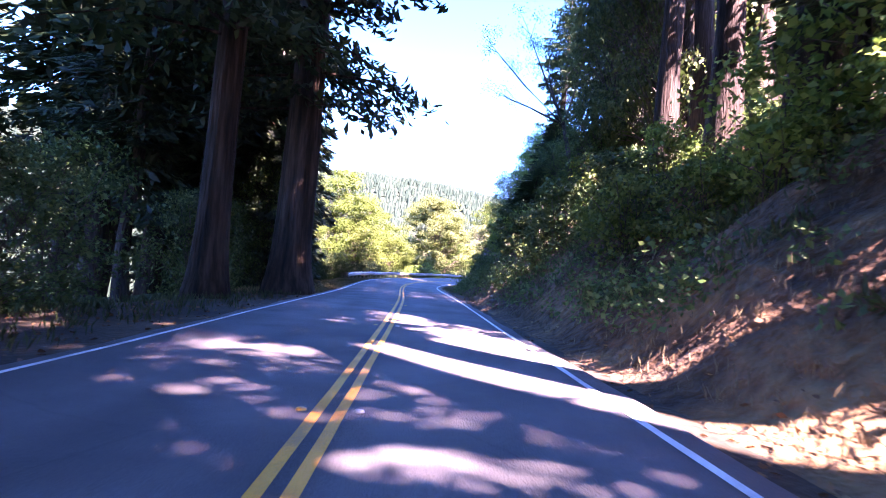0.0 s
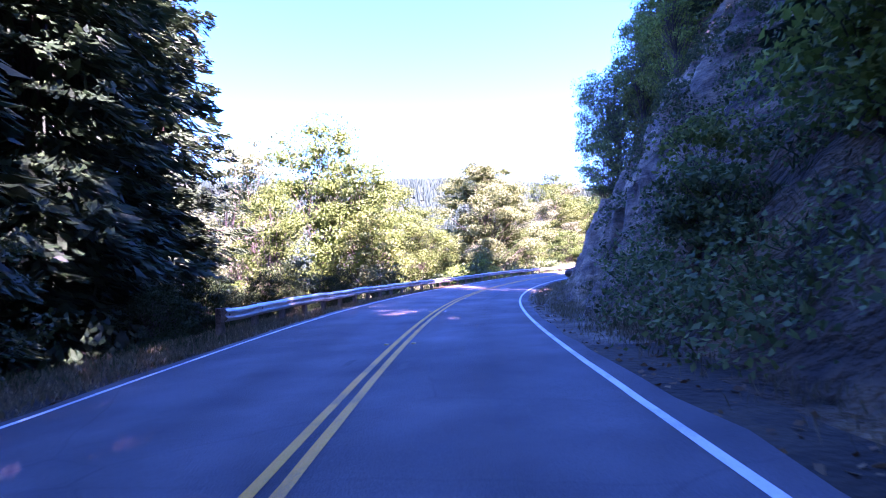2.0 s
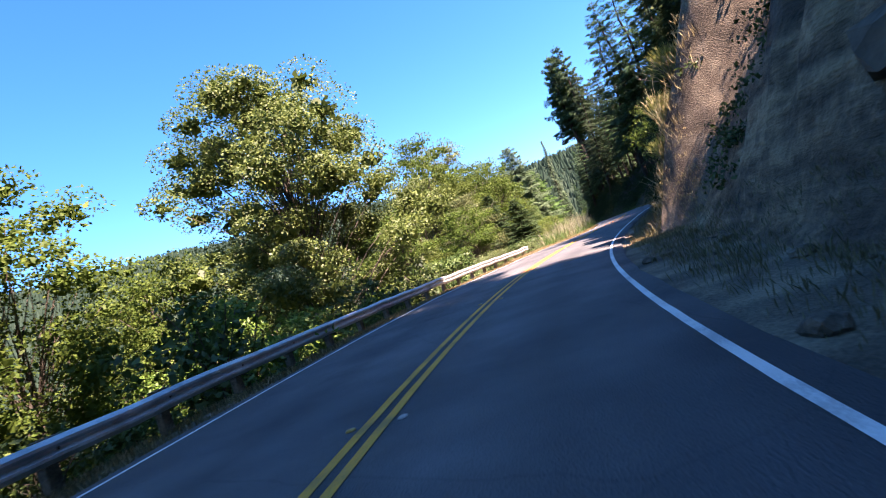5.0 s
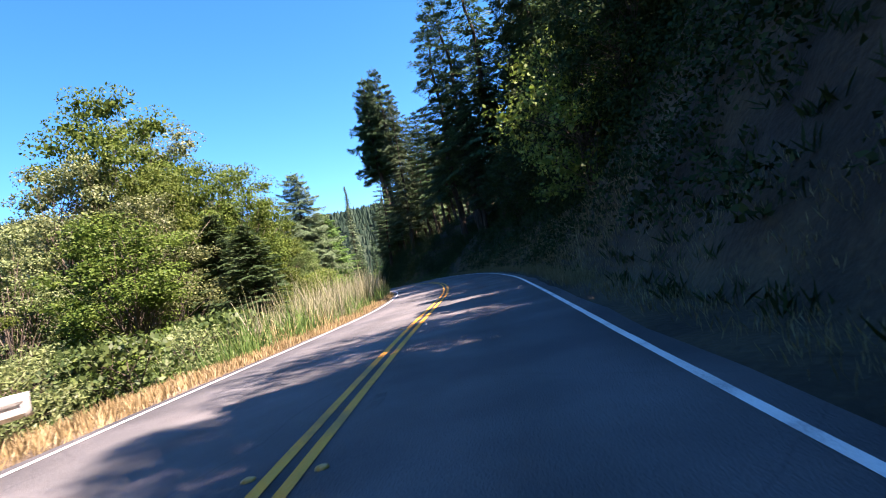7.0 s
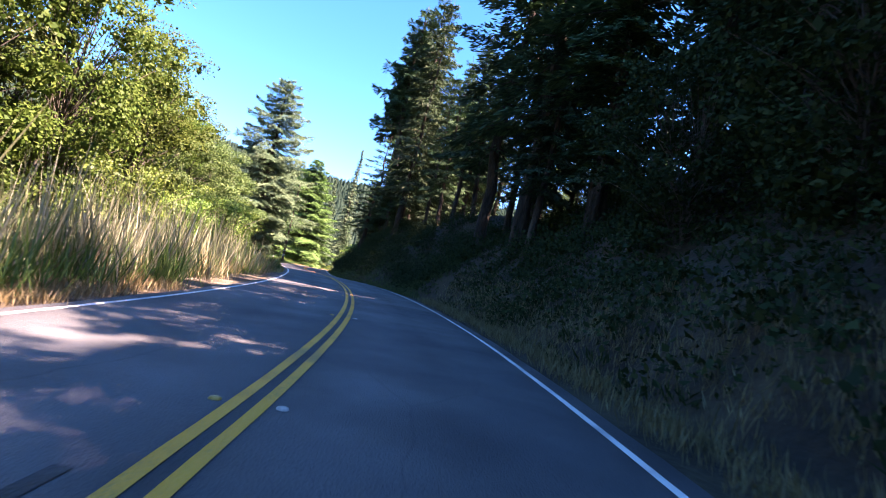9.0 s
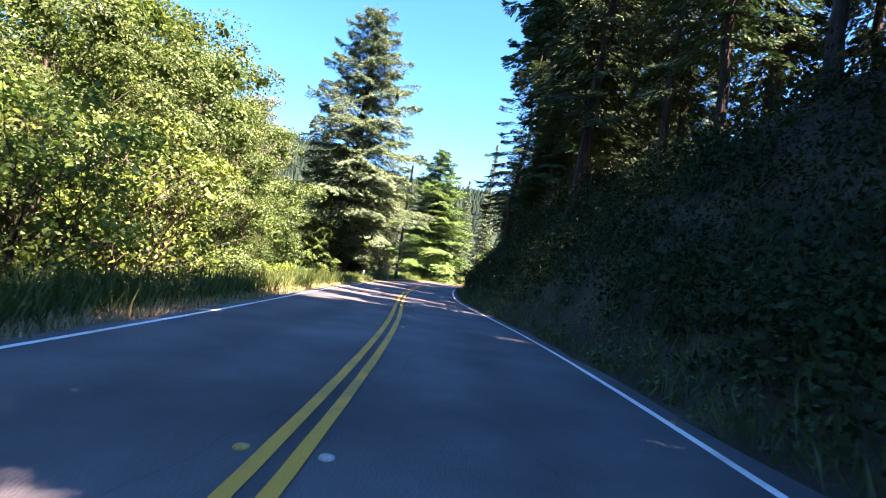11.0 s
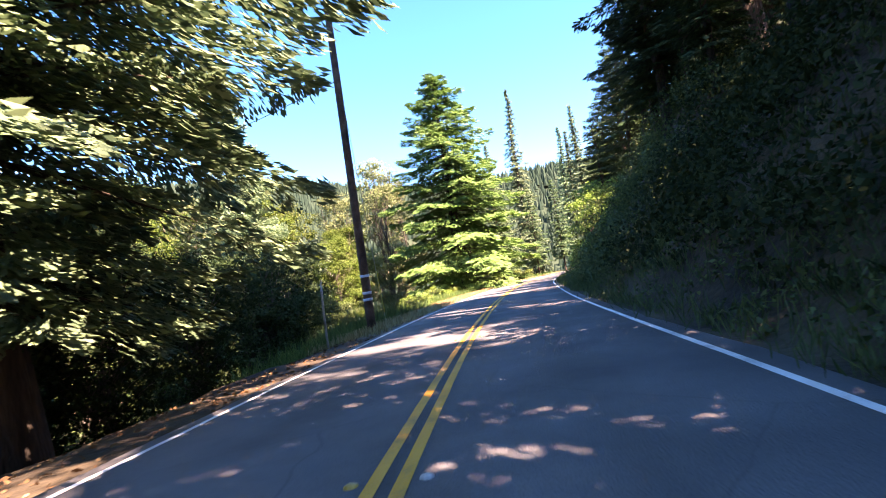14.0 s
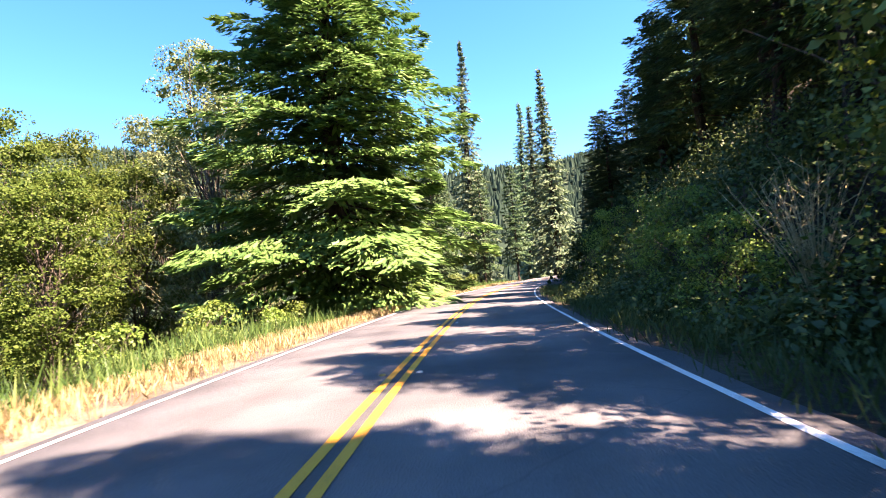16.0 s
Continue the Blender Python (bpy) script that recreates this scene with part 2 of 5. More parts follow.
def rock_material():
    """Weathered slope rock: slanting beds, rusty patches, cracked relief."""
    m = bpy.data.materials.new("weathered_rock")
    m.use_nodes = True
    nt = m.node_tree
    b = nt.nodes["Principled BSDF"]
    L = nt.links.new
    tc = nt.nodes.new("ShaderNodeTexCoord")
    mp = nt.nodes.new("ShaderNodeMapping")
    mp.inputs["Rotation"].default_value = (0.5, 0.7, 0.3)
    mp.inputs["Scale"].default_value = (0.35, 0.35, 2.2)
    L(tc.outputs["Object"], mp.inputs[0])
    beds = nt.nodes.new("ShaderNodeTexNoise")
    beds.inputs["Scale"].default_value, beds.inputs["Detail"].default_value, beds.inputs["Roughness"].default_value = 0.9, 6, 0.65
    L(mp.outputs[0], beds.inputs["Vector"])
    rust = nt.nodes.new("ShaderNodeTexNoise")
    rust.inputs["Scale"].default_value, rust.inputs["Detail"].default_value = 0.28, 5
    L(tc.outputs["Object"], rust.inputs["Vector"])
    grit = nt.nodes.new("ShaderNodeTexNoise")
    grit.inputs["Scale"].default_value, grit.inputs["Detail"].default_value, grit.inputs["Roughness"].default_value = 3.0, 7, 0.7
    L(tc.outputs["Object"], grit.inputs["Vector"])
    add = nt.nodes.new("ShaderNodeMath")
    add.operation = "MULTIPLY_ADD"
    add.inputs[1].default_value = 0.6
    L(grit.outputs[0], add.inputs[0])
    L(beds.outputs[0], add.inputs[2])
    grey = nt.nodes.new("ShaderNodeValToRGB")
    e = grey.color_ramp.elements
    e[0].position, e[0].color = 0.62, (0.05, 0.037, 0.03, 1)
    e[1].position, e[1].color = 1.0, (0.38, 0.26, 0.165, 1)
    e.new(0.8).color = (0.15, 0.103, 0.07, 1)
    L(add.outputs[0], grey.inputs[0])
    brown = nt.nodes.new("ShaderNodeValToRGB")
    e = brown.color_ramp.elements
    e[0].position, e[0].color = 0.62, (0.075, 0.05, 0.032, 1)
    e[1].position, e[1].color = 1.0, (0.5, 0.33, 0.19, 1)
    e.new(0.8).color = (0.23, 0.15, 0.09, 1)
    L(add.outputs[0], brown.inputs[0])
    fac = nt.nodes.new("ShaderNodeMapRange")
    fac.inputs[1].default_value, fac.inputs[2].default_value = 0.38, 0.56
    L(rust.outputs[0], fac.inputs[0])
    mix = nt.nodes.new("ShaderNodeMix")
    mix.data_type = "RGBA"
    L(fac.outputs[0], mix.inputs[0])
    L(grey.outputs[0], mix.inputs[6])
    L(brown.outputs[0], mix.inputs[7])
    L(mix.outputs[2], b.inputs["Base Color"])
    b.inputs["Roughness"].default_value, b.inputs["Specular IOR Level"].default_value = 0.92, 0.25
    bp = nt.nodes.new("ShaderNodeBump")
    bp.inputs["Strength"].default_value, bp.inputs["Distance"].default_value = 1.0, 0.35
    L(add.outputs[0], bp.inputs["Height"])
    L(bp.outputs[0], b.inputs["Normal"])
    return m


M_ROCK = rock_material()
M_STONE = material("field_stone", (0.07, 0.055, 0.042), (0.27, 0.21, 0.15), 0.92, 4.0, 0.9, 22.0, mid=(0.15, 0.115, 0.085))
M_GRAVEL = material("gravel_shoulder", (0.06, 0.047, 0.034), (0.28, 0.22, 0.15), 0.95, 1.2, 0.8, 25.0, mid=(0.13, 0.1, 0.07))
M_BARK = material("redwood_bark", (0.01, 0.007, 0.006), (0.095, 0.062, 0.042), 0.95, 3.0, 1.0, 9.0, mid=(0.036, 0.023, 0.015), grain=(1, 1, 0.09), deep=0.12)
M_TRUNK = material("grey_bark", (0.035, 0.028, 0.022), (0.17, 0.14, 0.11), 0.95, 2.0, 0.9, 20.0, mid=(0.08, 0.065, 0.05), grain=(1, 1, 0.2))
M_FIRBARK = material("fir_bark", (0.018, 0.013, 0.01), (0.1, 0.072, 0.052), 0.95, 2.0, 1.0, 16.0, mid=(0.042, 0.031, 0.023), grain=(1, 1, 0.15), deep=0.1)
M_BIRCH = material("pale_bark", (0.16, 0.15, 0.13), (0.55, 0.53, 0.48), 0.9, 2.0, 0.5, 14.0, mid=(0.4, 0.38, 0.34))
M_STALK = material("dry_stalk", (0.16, 0.14, 0.07), (0.42, 0.38, 0.22), 0.9, 3.0, 0.2, 20.0, mid=(0.28, 0.25, 0.13))
M_STEEL = material("galvanised_steel", (0.36, 0.36, 0.36), (0.62, 0.62, 0.61), 0.5, 2.0, 0.1, 30.0, metal=0.55, mid=(0.5, 0.5, 0.5))
M_POST = material("weathered_timber", (0.08, 0.06, 0.045), (0.3, 0.25, 0.19), 0.9, 3.0, 0.6, 25.0, mid=(0.18, 0.145, 0.11))
M_POLE = material("creosoted_pole", (0.045, 0.022, 0.014), (0.22, 0.12, 0.08), 0.85, 2.0, 0.6, 25.0, mid=(0.12, 0.062, 0.04))
M_CABLE = material("dark_cable", (0.01, 0.01, 0.01), (0.03, 0.03, 0.03), 0.5, 4.0, 0.0)
M_GUARD = material("yellow_plastic", (0.6, 0.45, 0.02), (0.85, 0.66, 0.05), 0.5, 3.0, 0.05)
M_REFLECT = material("amber_marker", (0.4, 0.17, 0.02), (0.7, 0.4, 0.1), 0.35, 8.0, 0.1)
M_REFLECT_W = material("pale_marker", (0.3, 0.29, 0.27), (0.6, 0.58, 0.55), 0.35, 8.0, 0.1)
M_MARKER = material("white_plastic", (0.7, 0.7, 0.7), (0.85, 0.85, 0.85), 0.5, 5.0, 0.05)
# bluish green: distance haze is mixed into this colour
M_HILL = material("far_forest_floor", (0.022, 0.038, 0.026), (0.042, 0.058, 0.036), 0.95, 0.02, 0.5, 0.3, mid=(0.03, 0.046, 0.031), spec=0.0)
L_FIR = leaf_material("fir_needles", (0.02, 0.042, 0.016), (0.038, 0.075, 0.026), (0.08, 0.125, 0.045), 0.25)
L_SPRUCE = leaf_material("spruce_needles", (0.06, 0.11, 0.055), (0.115, 0.185, 0.09), (0.2, 0.28, 0.14), 0.3)
L_GREENFIR = leaf_material("green_fir_needles", (0.05, 0.105, 0.025), (0.095, 0.175, 0.04), (0.16, 0.25, 0.065), 0.3)
# redwood green, also laid on firs to carry their shade
L_DARK = leaf_material("redwood_and_shade_needles", (0.014, 0.03, 0.012), (0.026, 0.052, 0.018), (0.05, 0.085, 0.03), 0.25)
L_MAPLE = leaf_material("maple_leaves", (0.055, 0.095, 0.02), (0.1, 0.155, 0.033), (0.16, 0.21, 0.05), 0.4)
L_ALDER = leaf_material("alder_leaves", (0.046, 0.085, 0.014), (0.078, 0.122, 0.021), (0.12, 0.165, 0.034), 0.42, 0.01)
L_GREY = leaf_material("willow_leaves", (0.07, 0.1, 0.035), (0.125, 0.16, 0.055), (0.21, 0.245, 0.095), 0.42)
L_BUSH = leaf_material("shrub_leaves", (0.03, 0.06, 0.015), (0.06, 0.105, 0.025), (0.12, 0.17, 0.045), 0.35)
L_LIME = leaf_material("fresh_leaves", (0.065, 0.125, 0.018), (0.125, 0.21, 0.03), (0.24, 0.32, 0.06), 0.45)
# shrub leaves darkened so the colour stands in for shade under the trees
L_SHADE_TONED = leaf_material("shade_toned_leaves", (0.015, 0.031, 0.012), (0.026, 0.046, 0.015), (0.044, 0.068, 0.022), 0.25, 0.008)
L_BIGLEAF = leaf_material("bigleaf_leaves", (0.04, 0.085, 0.02), (0.08, 0.14, 0.032), (0.15, 0.21, 0.055), 0.42)
L_FERN = leaf_material("fern_fronds", (0.03, 0.06, 0.016), (0.06, 0.1, 0.028), (0.1, 0.13, 0.04), 0.35)
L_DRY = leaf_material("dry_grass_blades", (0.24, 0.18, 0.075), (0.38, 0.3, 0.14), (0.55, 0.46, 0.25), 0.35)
# dry grass toned down for slopes in shade, used on verges too
L_DULLED = leaf_material("dulled_grass_blades", (0.09, 0.07, 0.034), (0.15, 0.12, 0.06), (0.23, 0.19, 0.1), 0.3)
L_REED = leaf_material("tall_reed_blades", (0.19, 0.21, 0.1), (0.33, 0.34, 0.19), (0.52, 0.5, 0.36), 0.35)
L_GREEN = leaf_material("green_grass_blades", (0.04, 0.085, 0.018), (0.08, 0.14, 0.03), (0.16, 0.21, 0.055), 0.4)
L_BROOM = leaf_material("broom_sprays", (0.2, 0.24, 0.05), (0.32, 0.34, 0.08), (0.46, 0.46, 0.15), 0.5)
L_LITTER = leaf_material("fallen_leaves", (0.1, 0.05, 0.02), (0.2, 0.11, 0.05), (0.34, 0.22, 0.1), 0.1)
# needles tinted bluish for haze, since no hazy air is drawn
L_FAR = leaf_material("far_conifers", (0.02, 0.036, 0.025), (0.028, 0.048, 0.033), (0.04, 0.062, 0.042), 0.1, 0.0)

# ---- the road's line ----
S = np.arange(ROAD_START, ROAD_START + ROAD_STEP * (len(HEADING) - 1), 1.0)
NODES = ROAD_START + ROAD_STEP * np.arange(len(HEADING))
TH = np.radians(np.interp(S, NODES, HEADING))
CX, CY = np.concatenate([[0], np.cumsum(-np.sin(TH))[:-1]]), np.concatenate([[0], np.cumsum(np.cos(TH))[:-1]])
CZ = np.concatenate([[0], np.cumsum(np.interp(S, NODES, GRADE) / 100)[:-1]])
ZERO = int(np.argmin(abs(S)))
CX, CY, CZ = CX - CX[ZERO], CY - CY[ZERO], CZ - CZ[ZERO]
BK = np.interp(S, NODES, BANK) / 100
WIDE = ROAD_START + 40.0 * np.arange(len(HALF_LEFT))


def wl(s):
    return float(np.interp(s, WIDE, HALF_LEFT))


def wr(s):
    return float(np.interp(s, WIDE, HALF_RIGHT))


def road_z(s, u):
    """Height of the paved surface, banked, with the bank kept at the pavement's edge beyond it."""
    v = min(max(u, -wl(s) - 0.5), wr(s) + 0.5)
    return float(np.interp(s, S, CZ) - np.interp(s, S, BK) * v)


def lay(s, u, z):
    th = float(np.interp(s, S, TH))
    return Vector((float(np.interp(s, S, CX)) + u * math.cos(th), float(np.interp(s, S, CY)) + u * math.sin(th), z))


def table(s, rows):
    return float(np.interp(s, [r[0] for r in rows], [r[1] for r in rows]))


# widths of the shoulders, slope and height of the first cut, slope behind it
R_SHOULDER = [(-50, 0.7), (5, 0.7), (25, 1.6), (60, 1.8), (68, 2.0), (71, 2.0), (73, 1.95), (74.4, 1.2), (75.4, 1.3), (77, 2.6), (84, 2.2), (90, 1.4), (140, 1.2), (155, 0.5), (208, 0.6), (218, 1.1), (227, 2.6), (246, 2.5), (330, 1.5)]
R_SLOPE = [(-50, 1.0), (10, 1.0), (25, 1.2), (40, 1.45), (62, 1.7), (68, 1.7), (71, 1.3), (73, 1.2), (74.4, 2.3), (75.4, 2.4), (77, 1.25), (80, 1.5), (84, 1.7), (100, 1.6), (114, 1.0), (150, 0.9), (160, 1.3), (230, 1.3), (330, 1)]
R_HIGH = [(-50, 5), (10, 5.5), (30, 9), (45, 15), (62, 15), (72, 11), (80, 9), (96, 9), (112, 6), (150, 6), (165, 6), (330, 6)]
R_BACK = [(-50, 0.55), (30, 0.6), (60, 0.7), (90, 0.5), (108, 0.25), (150, 0.2), (165, 0.12), (208, 0.12), (225, 0.3), (330, 0.5)]
L_SHOULDER = [(-50, 3.5), (15, 3.2), (28, 2.4), (40, 1.7), (85, 1.6), (95, 1.5), (130, 1.4), (200, 1.6), (330, 2.5)]
L_SLOPE = [(-50, 0.12), (10, 0.12), (30, 0.4), (45, 0.55), (85, 0.5), (100, 0.35), (150, 0.3), (200, 0.3), (240, 0.2), (330, 0.15)]


def height(s, u):
    """The ground beside the road."""
    z = road_z(s, u)
    if u > 0:
        v = u - wr(s) - 0.25
        if v <= 0:
            return z - 0.07
        sh = table(s, R_SHOULDER)
        n = noise.noise(Vector((s * 0.13, u * 0.13, 3.1)))
        f = noise.noise(Vector((s * 0.45, u * 0.45, 7.7)))
        g = noise.noise(Vector((s * 1.3, u * 1.3, 1.7)))
        if v < sh:
            return z - 0.07 + 0.05 * g * v
        k, top, back = table(s, R_SLOPE), table(s, R_HIGH), table(s, R_BACK)
        w = v - sh
        rise = k * w if k * w < top else top + (w - top / k) * back
        rough = min(1.0, w / 1.5)
        z = z - 0.07 + rise * (1 + 0.12 * n * rough) + rough * (0.7 * n + 0.45 * f + 0.22 * g)
        # slanting ribs and ledges on the rock cut
        crag = float(np.interp(s, [24, 34, 68, 71, 78], [0.15, 1, 1, 0.3, 0.25])) if w < 18 else 0.15
        rib = 1 - abs(noise.noise(Vector((s * 0.32 + rise * 0.22, u * 0.1, rise * 0.12))) * 2)
        chip = abs(noise.noise(Vector((s * 1.1 + rise * 0.5, u * 0.7, rise * 0.7))))
        z += rough * crag * (1.3 * rib + 1.5 * chip - 1.0)
        if u > 62:
            z -= (u - 62) * 1.6
        return z
    v = -u - wl(s) - 0.25
    if v <= 0:
        return z - 0.07
    sh = table(s, L_SHOULDER)
    n = noise.noise(Vector((s * 0.12, u * 0.12, 9.1)))
    g = noise.noise(Vector((s * 0.9, u * 0.9, 5.5)))
    if v < sh:
        return z - 0.07 - 0.05 * v + 0.05 * g * min(v, 1)
    w = v - sh
    drop = min(table(s, L_SLOPE) * w, 9.0 + 0.03 * w)
    rough = min(1.0, w / 2)
    if w > 60:
        z -= (w - 60) * 0.6
    return z - 0.07 - 0.05 * sh - drop + rough * (0.6 * n + 0.2 * g)


def spot(s, u, sink=0.0):
    """A place on the ground beside the road."""
    return lay(s, u, height(s, u) - sink)


def nearest(x, y):
    """Road coordinates of a place in plan."""
    i = int(np.argmin((CX - x) ** 2 + (CY - y) ** 2))
    return float(S[i]), float((x - CX[i]) * math.cos(TH[i]) + (y - CY[i]) * math.sin(TH[i]))


def on_ground(x, y, sink=0.0):
    s, u = nearest(x, y)
    return Vector((x, y, height(s, u) - sink))


def mesh_of(name, verts, faces, mats, smooth=False, index=None):
    me = bpy.data.meshes.new(name)
    me.from_pydata([tuple(v) for v in verts], [], faces)
    for m in (mats if isinstance(mats, (list, tuple)) else [mats]):
        me.materials.append(m)
    if index is not None:
        me.polygons.foreach_set("material_index", index)
    if smooth:
        me.polygons.foreach_set("use_smooth", [True] * len(me.polygons))
    me.update()
    return me


def part(name, me, parent, label=""):
    ob = new(name, me)
    ob.parent = parent
    return tagged(ob, label)


def thing(name, at=(0, 0, 0), label="", category="", group=""):
    ob = new(name)
    ob.empty_display_size = 0.2
    ob.location = at
    return tagged(ob, label, category, group)


# ---- ground ----
def build_ground():
    us_r = [0.35, 0.7, 1.1] + [1.5 + 0.4 * k for k in range(26)] + [12.2, 13.2, 14.5, 16, 18, 20.5, 23.5, 27, 33, 40, 48, 57, 64, 80, 110, 150]
    us_l = [0.35, 0.7, 1.1, 1.6, 2.2, 3.0, 4.0, 5.2, 6.6, 8.2, 10, 12.5, 15.5, 19, 23, 28, 34, 42, 52, 64, 74, 90]
    verts, faces, index = [], [], []
    ss = list(np.arange(S[0], S[-1] - 1, 0.6))
    for s in ss:
        a, b = wl(s), wr(s)
        row = [-a - v for v in reversed(us_l)] + [-a + 0.3, 0.0, b - 0.3] + [b + v for v in us_r]
        for u in row:
            verts.append(spot(s, u))
    n = len(us_l) + 3 + len(us_r)
    for i in range(len(ss) - 1):
        s = ss[i]
        for j in range(n - 1):
            faces.append((i * n + j, i * n + j + 1, (i + 1) * n + j + 1, (i + 1) * n + j))
            k = j - len(us_l) - 2
            if k < 0:
                m = 5 if j < len(us_l) - 9 else 0 if j < len(us_l) - 4 or s < 28 or 186 < s < 206 else 3
            else:
                v = us_r[min(k, len(us_r) - 1)]
                sh = table(s, R_SHOULDER)
                m = (3 if 24 < s < 84 else 0) if v < sh + 0.1 else (3 if 72.6 < s < 80 and v < 6 else 2 if 26 < s < 80 and v < 16 else (1 if v < 9 and s < 82 else 0))
            index.append(m)
    base = len(verts)
    # far valley and hills
    cx, cy = 60.0, 110.0
    rings = [0.5, 60, 110, 160, 220, 290, 370, 460, 560, 670, 800, 1000, 1400, 2200, 4200]
    na = 96
    for r in rings:
        for k in range(na):
            a = 2 * math.pi * k / na
            x, y = cx + r * math.sin(a), cy + r * math.cos(a)
            verts.append(Vector((x, y, hill_height(x, y))))
    for i in range(len(rings) - 1):
        for k in range(na):
            q = (k + 1) % na
            faces.append((base + i * na + k, base + (i + 1) * na + k, base + (i + 1) * na + q, base + i * na + q))
            index.append(4)
    me = mesh_of("ground", verts, faces, [M_GROUND, M_BANK, M_ROCK, M_GRAVEL, M_HILL, M_VALLEY], True, index)
    tagged(new("ground", me), "earth verges, cut slopes and wooded valley floor", "ground", kind="structure")


def hill_height(x, y):
    dx, dy = x - 60, y - 110
    r, az = math.hypot(dx, dy), math.degrees(math.atan2(dx, dy))
    up = np.interp(az, [-180, -60, -25, -12, 0, 10, 22, 40, 60, 180], [9, 11, 12.5, 13.0, 13.2, 12.2, 10.0, 9.5, 11, 9])
    grow = min(max((r - 230) / 420, 0), 1)
    grow = grow * grow * (3 - 2 * grow)
    n = noise.noise(Vector((x * 0.006, y * 0.006, 0.5))) * 14 + noise.noise(Vector((x * 0.02, y * 0.02, 2.5))) * 5
    z = -18 + grow * (math.tan(radians(up)) * 660 + 4 + n)
    if r > 800:
        z -= (min(r, 2200) - 800) * 0.12
    return z


build_ground()


def build_road():
    verts, faces, across = [], [], []
    ss = list(np.arange(S[0], S[-1] - 1, 1.0))
    for s in ss:
        a, b = wl(s), wr(s)
        e1, e2 = 0.25 + 0.12 * noise.noise(Vector((s * 0.5, 0, 0))), 0.3 + 0.15 * noise.noise(Vector((s * 0.5, 5, 0)))
        for u, dz in ((-a - e1 - 0.08, -0.14), (-a - e1, 0), (-a * 0.5, 0.012), (0, 0.02), (b * 0.5, 0.012), (b + e2, 0), (b + e2 + 0.08, -0.14)):
            verts.append(lay(s, u, road_z(s, u) + dz))
            across.append(u)
    for i in range(len(ss) - 1):
        for j in range(6):
            faces.append((i * 7 + j, i * 7 + j + 1, (i + 1) * 7 + j + 1, (i + 1) * 7 + j))
    me = mesh_of("road", verts, faces, M_ASPHALT, True)
    me.attributes.new("across", "FLOAT", "POINT").data.foreach_set("value", across)
    tagged(new("road", me), "two-lane grey asphalt road with worn patches", "road", kind="structure")


def crown(s, u):
    a = wl(s) if u < 0 else wr(s)
    t = min(abs(u) / a, 1.0)
    return float(np.interp(t, [0, 0.5, 1], [0.02, 0.012, 0.0012]))


def stripe(name, us, width, mat, label):
    """A painted line along the road, with slightly ragged edges."""
    verts, faces = [], []
    ss = np.arange(S[0] + 1, S[-1] - 2, 0.5)
    for s in ss:
        u = us(s)
        w = width / 2
        for k, side in enumerate((-w, w)):
            v = u + side + 0.008 * noise.noise(Vector((s * 1.7, k * 9.0, u)))
            verts.append(lay(s, v, road_z(s, v) + crown(s, v) + 0.006))
    for i in range(len(ss) - 1):
        faces.append((2 * i, 2 * i + 1, 2 * i + 3, 2 * i + 2))
    tagged(new(name, mesh_of(name, verts, faces, mat)), label, "road marking", kind="structure")


build_road()
stripe("centre_line_1", lambda s: -0.095, 0.095, M_YELLOW, "solid yellow centre line painted on asphalt")
stripe("centre_line_2", lambda s: 0.095, 0.095, M_YELLOW, "solid yellow centre line painted on asphalt")
stripe("edge_line_1", lambda s: -wl(s), 0.085, M_WHITE, "thin white edge line beside the valley verge")
stripe("edge_line_2", lambda s: wr(s), 0.085, M_WHITE, "white edge line beside the cut slope")




def patch(name, rows, width, mat, label):
    """A seam or smear lying on the asphalt through places (s, u)."""
    verts, faces = [], []
    ss = np.arange(rows[0][0], rows[-1][0] + 0.01, 0.25)
    for i, s in enumerate(ss):
        u = table(s, rows) + 0.03 * noise.noise(Vector((s * 1.3, 3.0, 0)))
        w = width * (0.6 + 0.6 * abs(noise.noise(Vector((s * 2.1, 8.0, width))))) * math.sin(math.pi * (i + 0.6) / (len(ss) + 0.2)) ** 0.3
        for v in (u - w / 2, u + w / 2):
            verts.append(lay(s, v, road_z(s, v) + crown(s, v) + 0.005))
    for i in range(len(ss) - 1):
        faces.append((2 * i, 2 * i + 1, 2 * i + 3, 2 * i + 2))
    tagged(new(name, mesh_of(name, verts, faces, mat)), label, "road mark", kind="structure")


patch("road_seam_1", [(34.5, 1.1), (40.0, 1.3), (47.0, 1.5)], 0.05, M_SEAM, "pale worn seam in the lane")
for i, (s, u) in enumerate(((-8.0, 0.32), (-8.2, -0.42), (-0.5, 0.34), (-0.8, -0.5), (22.5, 0.34), (23.0, -0.5), (35.0, 0.3), (92.0, 0.3), (118.0, -0.4))):
    patch("tar_smear_%d" % (i + 1), [(s - 0.3, u), (s + 0.3, u + 0.02)], 0.15, M_TAR, "dark tar smear beside the centre line")

# ---- plants: shared builders ----
def tube(points, radii, sides=5):
    """A tapered round limb along points."""
    pts = [Vector(q) for q in points]
    verts, faces = [], []
    for i, q in enumerate(pts):
        d = (pts[min(i + 1, len(pts) - 1)] - pts[max(i - 1, 0)]).normalized()
        a = d.orthogonal().normalized()
        b = d.cross(a)
        for k in range(sides):
            w = 2 * math.pi * k / sides
            verts.append(q + (a * math.cos(w) + b * math.sin(w)) * radii[i])
    for i in range(len(pts) - 1):
        for k in range(sides):
            j = (k + 1) % sides
            faces.append((i * sides + k, i * sides + j, (i + 1) * sides + j, (i + 1) * sides + k))
    faces.append(tuple(range(len(verts) - sides, len(verts))))
    return verts, faces


